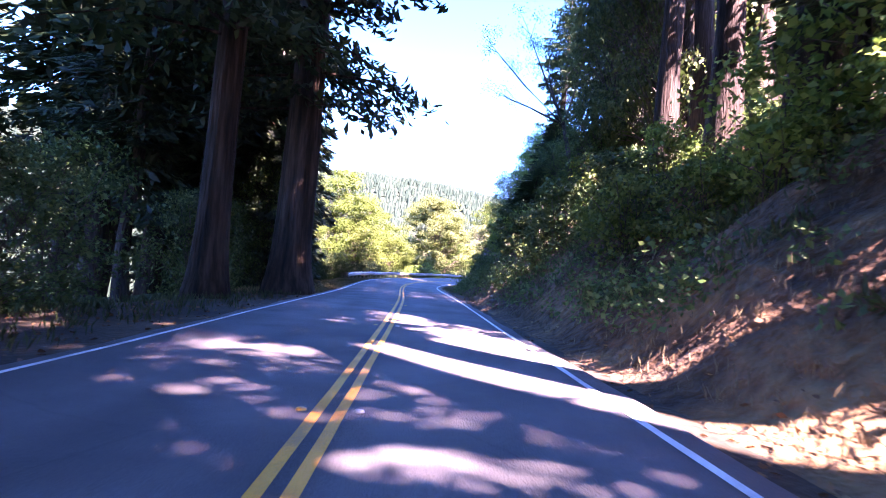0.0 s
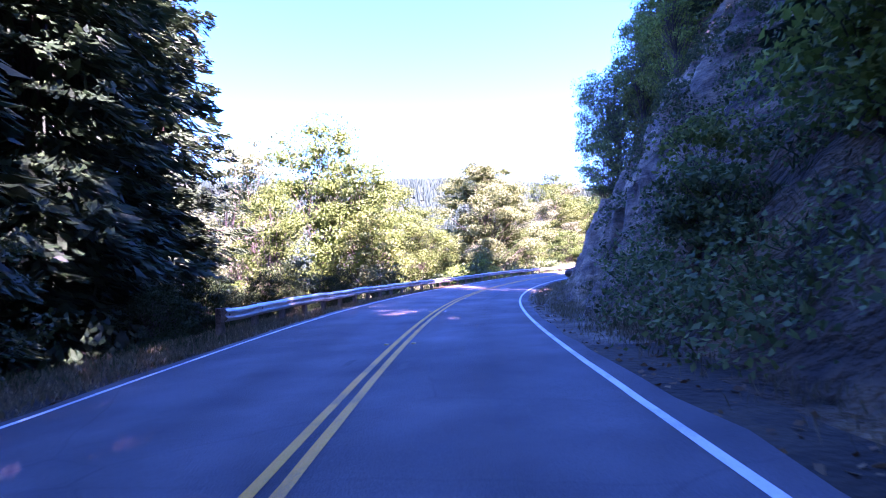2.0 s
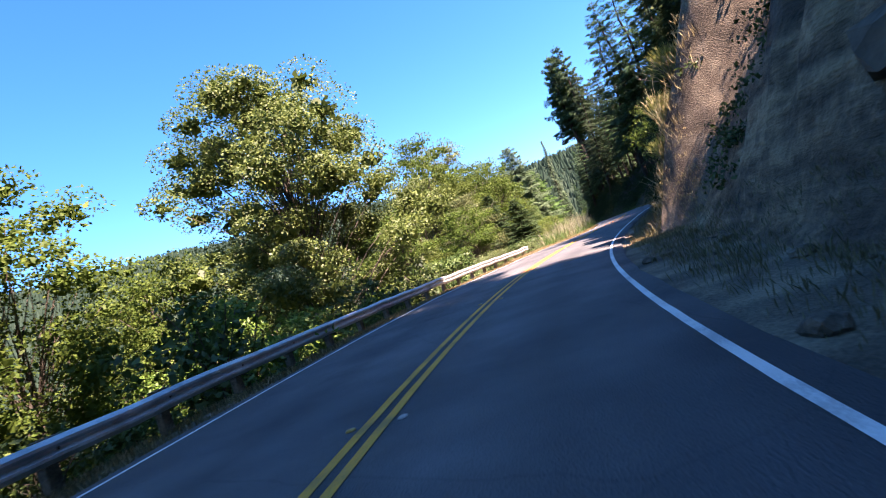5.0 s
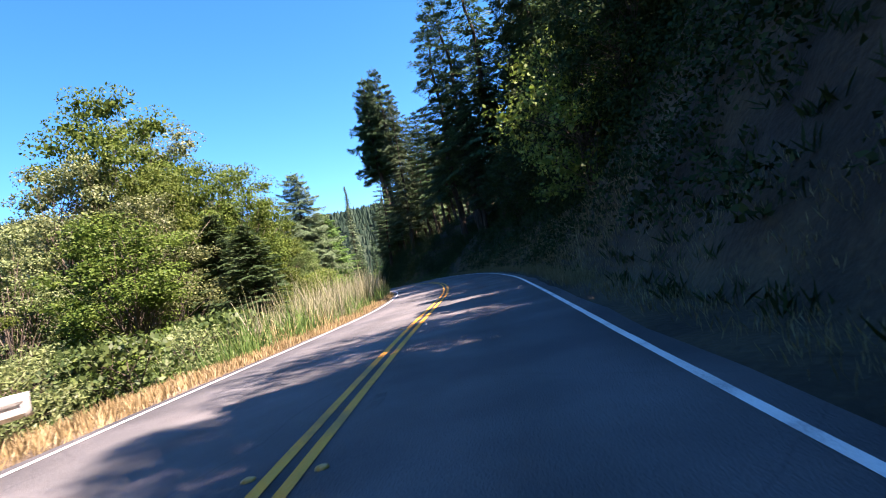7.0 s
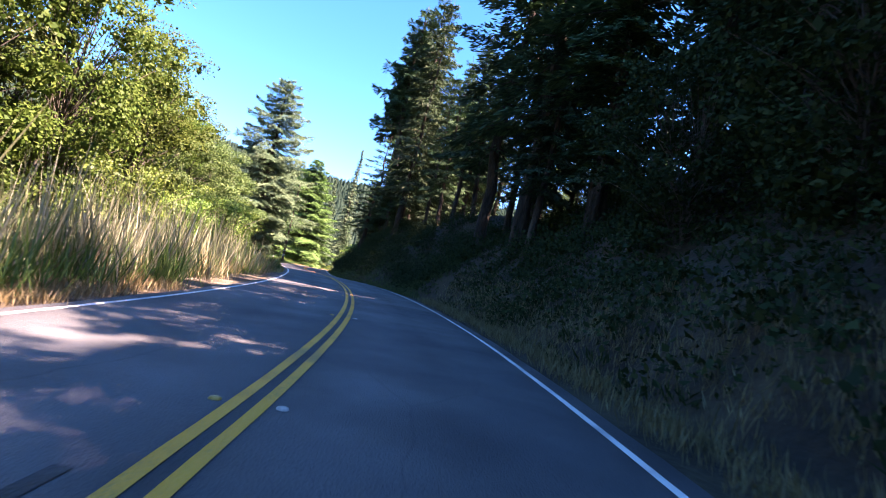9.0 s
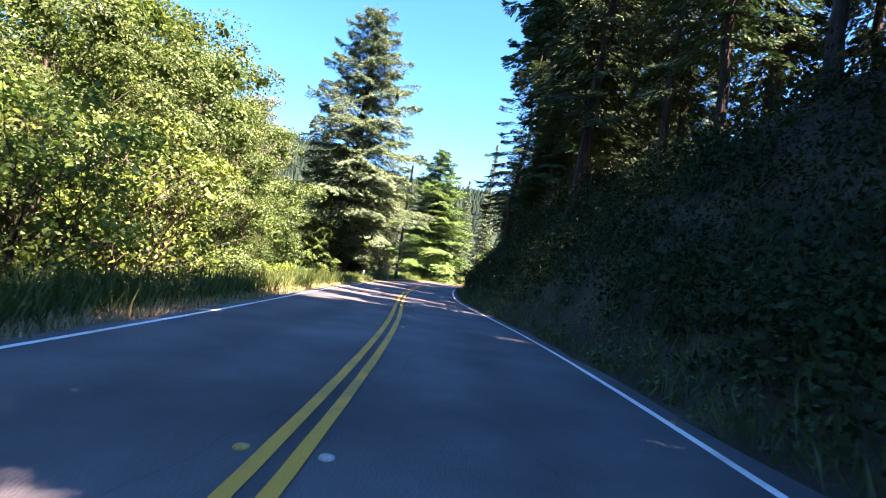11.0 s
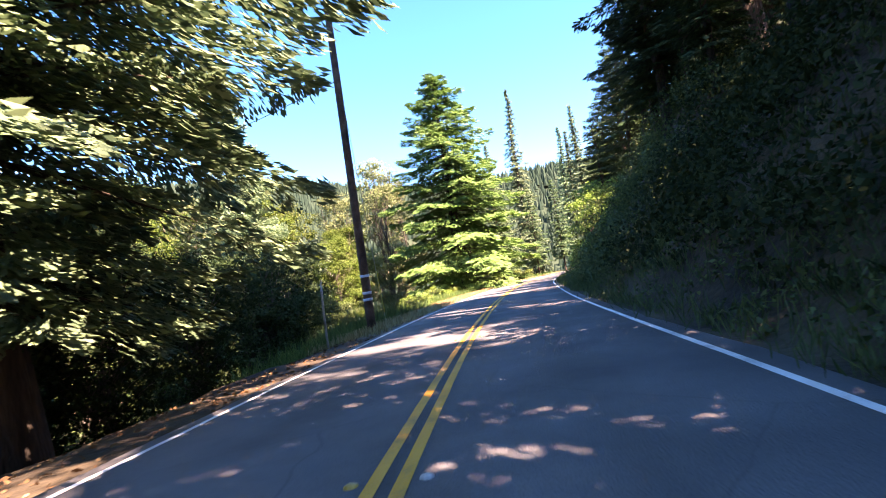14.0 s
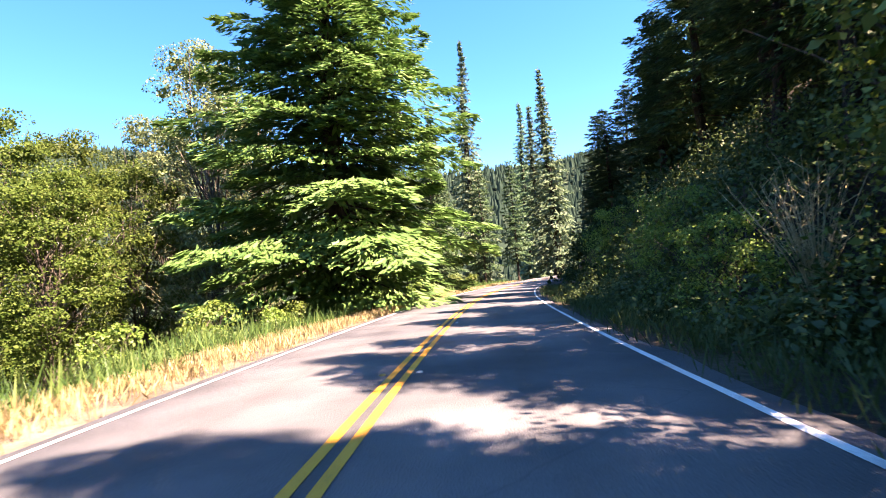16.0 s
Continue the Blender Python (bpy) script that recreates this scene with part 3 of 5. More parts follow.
def joined(pieces):
    verts, faces = [], []
    for v, f in pieces:
        o = len(verts)
        verts.extend(v)
        faces.extend(tuple(i + o for i in q) for q in f)
    return verts, faces


def leaf_mesh(name, centre, along, length, width, mat, rng, fold=0.25, facing=None):
    """Many small leaves or needle sprays: one folded lozenge each, its upper side turned towards facing."""
    n = len(centre)
    along = along / (np.linalg.norm(along, axis=1)[:, None] + 1e-9)
    r = -facing if facing is not None else rng.normal(size=(n, 3))
    side = np.cross(along, r)
    side /= np.linalg.norm(side, axis=1)[:, None] + 1e-9
    up = np.cross(side, along)
    L, W = np.broadcast_to(length, n)[:, None], np.broadcast_to(width, n)[:, None]
    v = np.empty((n, 4, 3))
    v[:, 0] = centre - along * L * 0.5
    v[:, 1] = centre + side * W * 0.5 + up * W * fold + along * L * 0.05
    v[:, 2] = centre + along * L * 0.5
    v[:, 3] = centre - side * W * 0.5 + up * W * fold + along * L * 0.05
    me = bpy.data.meshes.new(name)
    me.vertices.add(n * 4)
    me.vertices.foreach_set("co", v.ravel())
    me.loops.add(n * 4)
    me.loops.foreach_set("vertex_index", np.arange(n * 4))
    me.polygons.add(n)
    me.polygons.foreach_set("loop_start", np.arange(n) * 4)
    me.polygons.foreach_set("loop_total", np.full(n, 4))
    me.materials.append(mat)
    me.update(calc_edges=True)
    return me


def conifer(name, label, high, radius, bare, sprays, mat, seed, droop=0.25, group="", thick=0.022, spray=0.75, gap=0.55, reps=3, slim=0.34, skirt=0.8, loose=0.07, limbs=1, pad=0.8, core=3, taper=0.62):
    """A conifer: tapered trunk, whorls of limbs, and flat needle sprays along each limb. bare: share of the height with no limbs."""
    rng = np.random.default_rng(seed)
    tree = thing(name, (0, 0, 0), label, "tree", group)
    wood = []
    n = 12
    bend = rng.normal(0, 0.012, (n + 1, 2)).cumsum(0) * high * 0.35
    pts = [(bend[i, 0], bend[i, 1], high * i / n - (0.5 if i == 0 else 0)) for i in range(n + 1)]
    rad = [max(high * thick * (1 - i / n) ** 0.85 * (1.35 if i == 0 else 1), 0.02) for i in range(n + 1)]
    wood.append(tube(pts, rad, 9))
    cs, al, ln, fc = [], [], [], []
    z = high * bare
    az = 0.0
    whorls = int((high * (1 - bare)) / gap)
    total = max(sprays // max(whorls * 5, 1), 5)
    for w in range(whorls):
        t = w / whorls
        zz = z + (high - z) * t
        f = zz / high
        cx, cy = float(np.interp(f, np.linspace(0, 1, n + 1), bend[:, 0])), float(np.interp(f, np.linspace(0, 1, n + 1), bend[:, 1]))
        shape = (1 - t) ** taper * (skirt + (1 - skirt) * min(1, t * 4.5)) + 0.03
        for k in range(5):
            az += 2.399 + rng.normal(0, 0.25)
            length = radius * shape * rng.uniform(0.62, 1.14)
            if rng.random() < 0.07:
                length *= 0.35
            d = np.array([math.cos(az), math.sin(az), 0.0])
            rise = 0.35 * t - droop * (1 - t) + rng.normal(0, 0.08)
            a = np.linspace(0.12, 1.0, max(int(total * (0.35 + 0.9 * shape)), 4))
            base = np.array([cx, cy, zz])
            curve = base + d * (a * length)[:, None]
            curve[:, 2] += a * length * rise - 0.16 * length * a * a * droop * 4 + 0.12 * length * a ** 4
            if length > 0.9 and k % limbs == 0:
                wood.append(tube([base, curve[len(a) // 2], curve[-1]], [high * thick * 0.16 * shape + 0.012, 0.016, 0.006], 3))
            # pads of needles along the limb, each a drooping fan with gaps between
            m = len(a) * reps
            side = np.array([-d[1], d[0], 0])
            slots = max(int(length / pad), 2)
            lift = rng.normal(0, 0.16, (slots, 2))
            slot = np.floor(rng.random(m) ** 0.7 * slots).astype(int)
            hand = rng.integers(0, 2, m)
            q = np.clip((slot + 0.5 + rng.uniform(-0.42, 0.42, m)) / slots, 0.06, 1.0)
            out = rng.random(m) ** 0.7
            w = (0.42 * length * (1 - q) ** 0.7 + 0.16) * (hand * 2 - 1) * out
            c = np.stack([np.interp(q, a, curve[:, i]) for i in range(3)], 1)
            c = c + side[None] * w[:, None] + d[None] * (abs(w) * 0.55)[:, None]
            c[:, 2] += lift[slot, hand] * out - 0.4 * abs(w) * out + rng.normal(0, loose, m)
            c[:, :2] += rng.normal(0, loose, (m, 2))
            v = d[None] * rng.uniform(0.6, 1.0, m)[:, None] + side[None] * ((hand * 2 - 1) * (0.3 + 0.6 * out) + rng.normal(0, 0.3, m))[:, None]
            v[:, 2] += rng.normal(-0.38, 0.22, m) + rise * 0.5
            f = rng.normal(0, 0.4, (m, 3)) + d[None] * 0.45
            f[:, 2] += 1.0
            cs.append(c)
            al.append(v)
            fc.append(f)
            ln.append(rng.uniform(0.55, 1.2, len(c)) * spray * (0.5 + 0.5 * shape))
            # shaded inner twigs close to the trunk
            for _ in range(core):
                z0 = rng.uniform(0.12, 0.5) * length
                cs.append((base + d * z0 + rng.normal(0, 0.2, 3))[None])
                al.append((rng.normal(0, 0.5, 3) - [0, 0, 0.7])[None])
                fc.append((d + rng.normal(0, 0.5, 3))[None])
                ln.append(np.array([spray * rng.uniform(1.3, 2.0) * (0.4 + 0.6 * shape)]))
    cs, al, ln = np.concatenate(cs), np.concatenate(al), np.concatenate(ln)
    part("trunk", mesh_of("trunk", *joined(wood), M_FIRBARK, True), tree)
    part("crown", leaf_mesh("crown", cs, al, ln, ln * slim, mat, rng, facing=np.concatenate(fc)), tree)
    return tree


def broadleaf(name, label, high, radius, clumps, per, leaf, mat, seed, bark=None, first=0.3, group="", clump=1.0, category="tree", stems=1, slim=(0.5, 0.8)):
    """A leafy tree or shrub: stems, limbs to each clump, clumps of single leaves with gaps between them."""
    rng = np.random.default_rng(seed)
    tree = thing(name, (0, 0, 0), label, category, group)
    wood = []
    forks = []
    for k in range(stems):
        off = rng.normal(0, 0.10 * radius if stems > 1 else 0.0, 2)
        lean = rng.normal(0, 0.10 if category == "tree" else 0.3, 2)
        pts = []
        hh = high * rng.uniform(0.72, 0.92)
        for i in range(7):
            f = i / 6
            pts.append(Vector((off[0] + lean[0] * hh * f * f + rng.normal(0, 0.02 * hh) * f, off[1] + lean[1] * hh * f * f + rng.normal(0, 0.02 * hh) * f,
                               hh * f - (0.4 if i == 0 else 0))))
        r0 = high * (0.016 if stems == 1 else 0.0065)
        wood.append(tube(pts, [max(r0 * (1 - 0.9 * i / 6) * (1.3 if i == 0 else 1), 0.012) for i in range(7)], 7 if category == "tree" else 4))
        forks.append(pts)
    cs, al, ln, fc = [], [], [], []
    for c in range(clumps):
        # places over a dome with an uneven outline
        w = rng.uniform(0, 2 * math.pi)
        q = rng.random() ** 0.55
        zf = rng.uniform(first, 0.95)
        wide = math.sqrt(max(1 - ((zf - first - 0.32) / (1.0 - first - 0.30)) ** 2, 0.05)) if zf > first + 0.32 else 0.62 + 0.38 * (zf - first) / 0.32
        rr = radius * wide * q * rng.uniform(0.8, 1.12)
        p = np.array([math.cos(w) * rr, math.sin(w) * rr, high * zf])
        stem = forks[rng.integers(len(forks))]
        f = min(max(zf - rng.uniform(0.12, 0.3), 0.1), 0.95)
        i = min(int(f * 6), 5)
        root = stem[i].lerp(stem[i + 1], f * 6 - i)
        mid = (root + Vector(p)) / 2 + Vector((rng.normal(0, 0.1), rng.normal(0, 0.1), 0.08 * rr))
        wood.append(tube([root, mid, Vector(p)], [0.0022 * high + 0.008, 0.0013 * high + 0.005, 0.004], 3))
        k = int(per * rng.uniform(0.5, 1.4))
        size = clump * rng.uniform(0.7, 1.3)
        g = rng.normal(size=(k, 3))
        g /= np.linalg.norm(g, axis=1)[:, None]
        g[:, 2] = np.where((g[:, 2] < 0) & (rng.random(k) < 0.55), -g[:, 2], g[:, 2])
        away = np.array([math.cos(w), math.sin(w), 0.0]) * q
        fc.append(g * 0.8 + away * 0.5 + [0, 0, 0.55] + rng.normal(0, 0.4, (k, 3)))
        g *= (rng.random(k) ** 0.22)[:, None] * size * [1, 1, 0.62]
        cs.append(p + g)
        v = rng.normal(size=(k, 3)) + g * 0.8
        v[:, 2] -= 0.5
        al.append(v)
        ln.append(rng.uniform(0.7, 1.3, k) * leaf)
        # shaded leaves in the heart of the clump
        h = max(int(0.16 * k), 2)
        cs.append(p + rng.normal(0, 0.18, (h, 3)) * size * [1, 1, 0.6] - [0, 0, 0.12 * size])
        al.append(rng.normal(size=(h, 3)))
        fc.append(rng.normal(size=(h, 3)))
        ln.append(rng.uniform(0.2, 0.34, h) * size)
    cs, al, ln = np.concatenate(cs), np.concatenate(al), np.concatenate(ln)
    part("trunk" if category == "tree" else "stem", mesh_of("trunk", *joined(wood), bark or M_TRUNK, True), tree)
    part("crown" if category == "tree" else "foliage", leaf_mesh("crown", cs, al, ln, ln * rng.uniform(*slim, len(cs)), mat, rng, facing=np.concatenate(fc)), tree)
    return tree


class Kind:
    """The plants of one kind: the first place takes the built one, later places take copies."""

    def __init__(self, made, high):
        self.made, self.high, self.used = list(made), high, [False] * len(made)
        self.turn = random.Random(len(made) * 7 + int(high * 10))

    def put(self, at, high=None, wide=None, label="", lean=0.0):
        r = self.turn
        i = r.randrange(len(self.made))
        k = (high or self.high) / self.high
        w = wide if wide is not None else k * r.uniform(0.9, 1.12)
        m = Matrix.Translation(at) @ Matrix.Rotation(r.uniform(-lean, lean), 4, "X") @ Matrix.Rotation(r.uniform(0, 6.283), 4, "Z") @ Matrix.Diagonal((w, w, k, 1))
        if not self.used[i]:
            self.used[i] = True
            self.made[i].matrix_basis = m
            ob = self.made[i]
        else:
            ob = copy_thing(self.made[i], m)
            ob.matrix_basis = m
        return tagged(ob, label)

    def drop_unused(self):
        for ob, u in zip(self.made, self.used):
            if not u:
                for c in list(ob.children_recursive) + [ob]:
                    bpy.data.objects.remove(c)


# ---- redwoods beside the road ----
def redwood(s, u, dia, high, seed, label, many=64):
    rng = np.random.default_rng(seed)
    tree = thing("redwood_tree", spot(s, u), label, "tree", "large redwoods")
    sides, rings = 40, 46
    verts, faces = [], []
    for i in range(rings):
        f = (i / (rings - 1)) ** 1.5
        z = high * f - 0.6
        flare = 1 + 0.55 * math.exp(-max(z, 0) / 1.1)
        r = dia / 2 * (1 - 0.72 * f) * flare
        for k in range(sides):
            w = 2 * math.pi * k / sides
            g = noise.noise(Vector((math.cos(w) * 4.5, math.sin(w) * 4.5, z * 0.10 + seed)))
            h = noise.noise(Vector((math.cos(w) * 11, math.sin(w) * 11, z * 0.25 + seed)))
            q = r * (1 + 0.10 * g + 0.07 * h)
            verts.append((math.cos(w) * q, math.sin(w) * q, z))
    for i in range(rings - 1):
        for k in range(sides):
            j = (k + 1) % sides
            faces.append((i * sides + k, i * sides + j, (i + 1) * sides + j, (i + 1) * sides + k))
    cs, al, ln, fc, wood = [], [], [], [], [(verts, faces)]
    az = 0
    for b in range(150):
        z = rng.uniform(8.5, high)
        az += 2.4
        length = 6.6 * (1 - 0.5 * z / high) * rng.uniform(0.6, 1.1)
        d = np.array([math.cos(az), math.sin(az), 0])
        a = np.linspace(0.2, 1, 16)
        c = np.array([0, 0, z]) + d * (a * length)[:, None]
        c[:, 2] += -0.35 * length * a * a
        wood.append(tube([(0, 0, z), c[8], c[-1]], [0.09, 0.05, 0.015], 4))
        c = c[rng.integers(0, 16, many)] + rng.normal(0, 0.35, (many, 3)) * [1, 1, 0.5]
        v = d[None] + rng.normal(0, 0.8, (many, 3))
        v[:, 2] -= 0.4
        fc.append(rng.normal(0, 0.45, (many, 3)) + [0, 0, 1.0])
        cs.append(c)
        al.append(v)
        ln.append(rng.uniform(0.45, 0.95, many) * math.sqrt(64 / many))
    ln = np.concatenate(ln)
    part("trunk", mesh_of("trunk", *joined(wood), M_BARK, True), tree, "thick furrowed reddish-brown bark")
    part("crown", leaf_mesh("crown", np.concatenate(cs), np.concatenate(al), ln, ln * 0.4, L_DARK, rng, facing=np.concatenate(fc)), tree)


redwood(2.8, -6.8, 1.12, 46, 3, "tall redwood with dark furrowed bark beside the road", 130)
redwood(15.0, -11.5, 1.3, 36, 8, "tall redwood in deep shade behind the verge")
redwood(-12.0, -8.5, 1.2, 36, 9, "tall redwood in deep shade behind the verge")
redwood(8.1, -5.1, 1.6, 54, 5, "massive redwood with peeling sunlit bark beside the road", 130)

for s, u in ((-23, -6.8), (-31, -8), (-38, -6.5), (-46, -8)):
    redwood(s, u, 1.4, 42, int(-s), "tall redwood in deep shade behind the verge")

# ---- kinds of trees ----
fir = Kind([conifer("fir_tree", "dense dark green fir with limbs to the ground", 28, 5.4, 0.03, 3400, L_FIR, 11 + i, droop=0.3, spray=0.8, reps=7, slim=0.3) for i in range(1)], 28)
# a fir like the one above, its needles darkened for shade
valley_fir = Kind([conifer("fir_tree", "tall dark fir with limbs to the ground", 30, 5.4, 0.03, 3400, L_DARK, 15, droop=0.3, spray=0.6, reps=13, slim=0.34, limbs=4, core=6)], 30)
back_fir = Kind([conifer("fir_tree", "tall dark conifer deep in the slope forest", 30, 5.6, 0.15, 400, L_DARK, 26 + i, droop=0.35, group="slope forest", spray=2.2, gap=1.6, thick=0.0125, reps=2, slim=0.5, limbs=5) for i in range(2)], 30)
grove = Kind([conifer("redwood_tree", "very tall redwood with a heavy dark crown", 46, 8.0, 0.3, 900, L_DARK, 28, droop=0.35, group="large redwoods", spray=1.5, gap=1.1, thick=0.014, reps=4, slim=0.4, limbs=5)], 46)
open_fir = Kind([conifer("fir_tree", "tall open fir with sky showing between its limbs", 30, 4.4, 0.26, 700, L_FIR, 133 + i, droop=0.35, group="slope forest", spray=0.52, gap=1.4, thick=0.0115, reps=20, slim=0.3, limbs=1, pad=1.1, core=0) for i in range(2)], 30)
# darker needles than lit_fir: forest shade put into the colour
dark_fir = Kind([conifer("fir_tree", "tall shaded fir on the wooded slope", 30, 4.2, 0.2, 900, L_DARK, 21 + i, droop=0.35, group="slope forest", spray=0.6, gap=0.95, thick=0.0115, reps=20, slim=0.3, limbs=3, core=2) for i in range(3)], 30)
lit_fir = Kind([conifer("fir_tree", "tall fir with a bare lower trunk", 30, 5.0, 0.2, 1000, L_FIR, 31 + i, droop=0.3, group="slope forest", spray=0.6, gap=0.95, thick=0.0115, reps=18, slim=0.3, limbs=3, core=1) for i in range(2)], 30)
spruce = Kind([conifer("spruce_tree", "broad blue-green spruce with layered limbs", 28, 9.0, 0.12, 6500, L_SPRUCE, 41, droop=0.26, spray=0.42, reps=26, slim=0.32, skirt=0.36, loose=0.07, gap=0.58, pad=0.85, core=7)], 28)
green_conifer = Kind([conifer("conifer_tree", "broad bright green conifer beside the road", 28, 8.6, 0.01, 6500, L_GREENFIR, 45, droop=0.3, spray=0.58, reps=18, slim=0.28, gap=0.62, pad=0.85, core=4)], 28)
young = Kind([conifer("young_fir_tree", "young yellow-green fir in the verge", 11, 3.2, 0.02, 3600, L_GREENFIR, 51, droop=0.1, spray=0.5)], 11)
narrow = Kind([conifer("spruce_tree", "slender spire-topped spruce against the sky", 40, 5.6, 0.06, 4200, L_SPRUCE, 61 + i, droop=0.5, spray=0.95, taper=0.95, gap=0.8) for i in range(2)], 40)
maple = Kind([broadleaf("maple_tree", "wide old maple with dense green crown behind the guardrail", 22, 7.8, 230, 500, 0.16, L_MAPLE, 71, first=0.1, clump=1.5)], 22)
bigleaf = Kind([broadleaf("maple_tree", "bushy bigleaf maple in full sunlight", 13, 5.6, 100, 330, 0.13, L_BIGLEAF, 75, first=0.16, clump=1.05, stems=5)], 13)
# leafy tree with its shade put into a very dark leaf colour
dark_leafy = Kind([broadleaf("bay_tree", "dense leafy tree in the thicket, toned dark for shade", 9, 3.6, 130, 90, 0.17, L_SHADE_TONED, 79, first=0.04, clump=0.9, stems=3)], 9)
oak = Kind([broadleaf("oak_tree", "leafy green oak on top of the earth bank", 13, 4.6, 190, 70, 0.17, L_BIGLEAF, 78, first=0.1, clump=0.9, stems=2)], 13)
thicket = Kind([broadleaf("shrub", "tall leafy green shrub", 5, 2.4, 80, 70, 0.12, L_BUSH, 131, first=0.06, clump=0.7, stems=5, category="shrub", group="roadside shrubs")], 5)
tall_lime = Kind([broadleaf("shrub", "tall bright green shrub in the sun", 5, 2.4, 80, 70, 0.12, L_LIME, 133, first=0.06, clump=0.7, stems=5, category="shrub", group="roadside shrubs")], 5)
pine = Kind([conifer("pine_tree", "tall pine with a bare trunk and high crown", 26, 4.6, 0.5, 1600, L_FIR, 35, droop=0.15, spray=0.6, reps=9, slim=0.3, gap=1.0, core=0, pad=1.2)], 26)
bank_pine = Kind([conifer("pine_tree", "very tall pine rising from the earth bank", 44, 5.2, 0.24, 1700, L_FIR, 36 + i, droop=0.25, spray=0.6, gap=1.05, reps=14, slim=0.3, thick=0.011, limbs=1, pad=1.1, core=1) for i in range(2)], 44)
sapling = Kind([broadleaf("sapling_tree", "yellow-green sapling among darker trees", 8, 2.2, 90, 60, 0.15, L_LIME, 76, first=0.12, clump=0.6, stems=2)], 8)
alder = Kind([broadleaf("alder_tree", "open alder with many thin grey stems", 20, 5.0, 120, 170, 0.21, L_ALDER, 81 + i, first=0.1, clump=1.3, stems=3, bark=M_TRUNK) for i in range(3)], 20)
grey_alder = Kind([broadleaf("poplar_tree", "greyish poplar with thin upright twigs", 22, 4.4, 130, 135, 0.2, L_GREY, 91 + i, first=0.12, clump=1.1, stems=3, bark=M_TRUNK) for i in range(2)], 22)
willow = Kind([broadleaf("willow_shrub", "pale grey-green willow shrub below the road", 3.2, 2.2, 60, 90, 0.12, L_GREY, 141, first=0.05, clump=0.6, stems=6, category="shrub", slim=(0.25, 0.4))], 3.2)
birch = Kind([broadleaf("birch_tree", "slim pale-barked tree with light green leaves", 12, 3.0, 70, 65, 0.2, L_ALDER, 97, first=0.28, clump=0.8, bark=M_BIRCH)], 12)
bush = Kind([broadleaf("shrub", "leafy green shrub beside the road", 2.4, 1.5, 30, 48, 0.16, L_BUSH, 101 + i, first=0.1, clump=0.5, stems=5, category="shrub", group="roadside shrubs") for i in range(3)], 2.4)
lime = Kind([broadleaf("shrub", "bright green leafy shrub in the sun", 2.6, 1.6, 30, 50, 0.16, L_LIME, 111 + i, first=0.08, clump=0.55, stems=5, category="shrub", group="roadside shrubs") for i in range(2)], 2.6)


def brush(name, label, mat, places, leaf=0.15, per=260, seed=1):
    """Undergrowth that nobody could count: low domes of single leaves, joined."""
    rng = np.random.default_rng(seed)
    cs, al, fc = [], [], []
    for at, high, wide in places:
        k = int(per * wide * (0.5 + high))
        g = rng.normal(size=(k, 3))
        g /= np.linalg.norm(g, axis=1)[:, None]
        g[:, 2] = abs(g[:, 2])
        lumps = 1 + 0.28 * np.sin(g[:, 0] * 5 + at[0] * 3) * np.cos(g[:, 1] * 6 + at[1] * 2) + 0.15 * np.sin(g[:, 2] * 9 + at[0])
        q = g * (lumps * (0.55 + 0.45 * rng.random(k) ** 0.5))[:, None] * [wide, wide, high]
        cs.append(np.array(at) + q)
        v = rng.normal(0, 0.8, (k, 3)) + g * 0.4
        v[:, 2] -= 0.4
        al.append(v)
        fc.append(g + [0, 0, 0.4] + rng.normal(0, 0.4, (k, 3)))
    cs, al = np.concatenate(cs), np.concatenate(al)
    ln = rng.uniform(0.6, 1.4, len(cs)) * leaf
    ob = new(name, leaf_mesh(name, cs, al, ln, ln * rng.uniform(0.45, 0.8, len(cs)), mat, rng, facing=np.concatenate(fc)))
    return tagged(ob, label, "undergrowth", kind="stuff")


def blades(name, label, mat, spots, high, width=0.02, tuft=7, seed=1, spread=0.12, category="grass", tilt=0.3):
    """Grass: tufts of tapered blades on the ground, joined."""
    rng = np.random.default_rng(seed)
    base = np.repeat(np.array([tuple(q) for q in spots]), tuft, 0)
    n = len(base)
    base[:, :2] += rng.normal(0, spread, (n, 2))
    up = rng.normal(0, tilt, (n, 3))
    up[:, 2] = 1
    up /= np.linalg.norm(up, axis=1)[:, None]
    h = rng.uniform(0.5, 1.15, n) * np.repeat(np.broadcast_to(high, len(spots)), tuft)
    ob = new(name, leaf_mesh(name, base + up * (h * 0.46)[:, None], up, h, width * rng.uniform(0.6, 1.5, n), mat, rng, fold=0.5))
    return tagged(ob, label, category, kind="stuff")


rnd = random.Random(5)
# valley side, first stretch: dark grove behind the redwoods
for s, u, h in ((-22, -9, 30), (-14, -11, 26), (8, -12, 28), (12, -17, 34), (18, -13, 30), (20, -20, 34),
                (-18, -18, 32), (14, -27, 34), (24, -25, 32), (-28, -16, 30), (30, -21, 30), (-38, -12, 30), (-44, -20, 32)):
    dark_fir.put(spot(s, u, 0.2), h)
open_fir.put(spot(-8, -13, 0.2), 32, wide=0.9, label="tall open fir behind the redwoods")
for s, u, h in ((17.5, -10.0, 44), (22.5, -10.8, 42), (30.5, -12.4, 38), (34.5, -14.5, 33), (25.5, -16, 40), (43, -18.5, 34), (37.5, -18.5, 36)):
    valley_fir.put(spot(s, u, 0.2), h, wide=1.1)
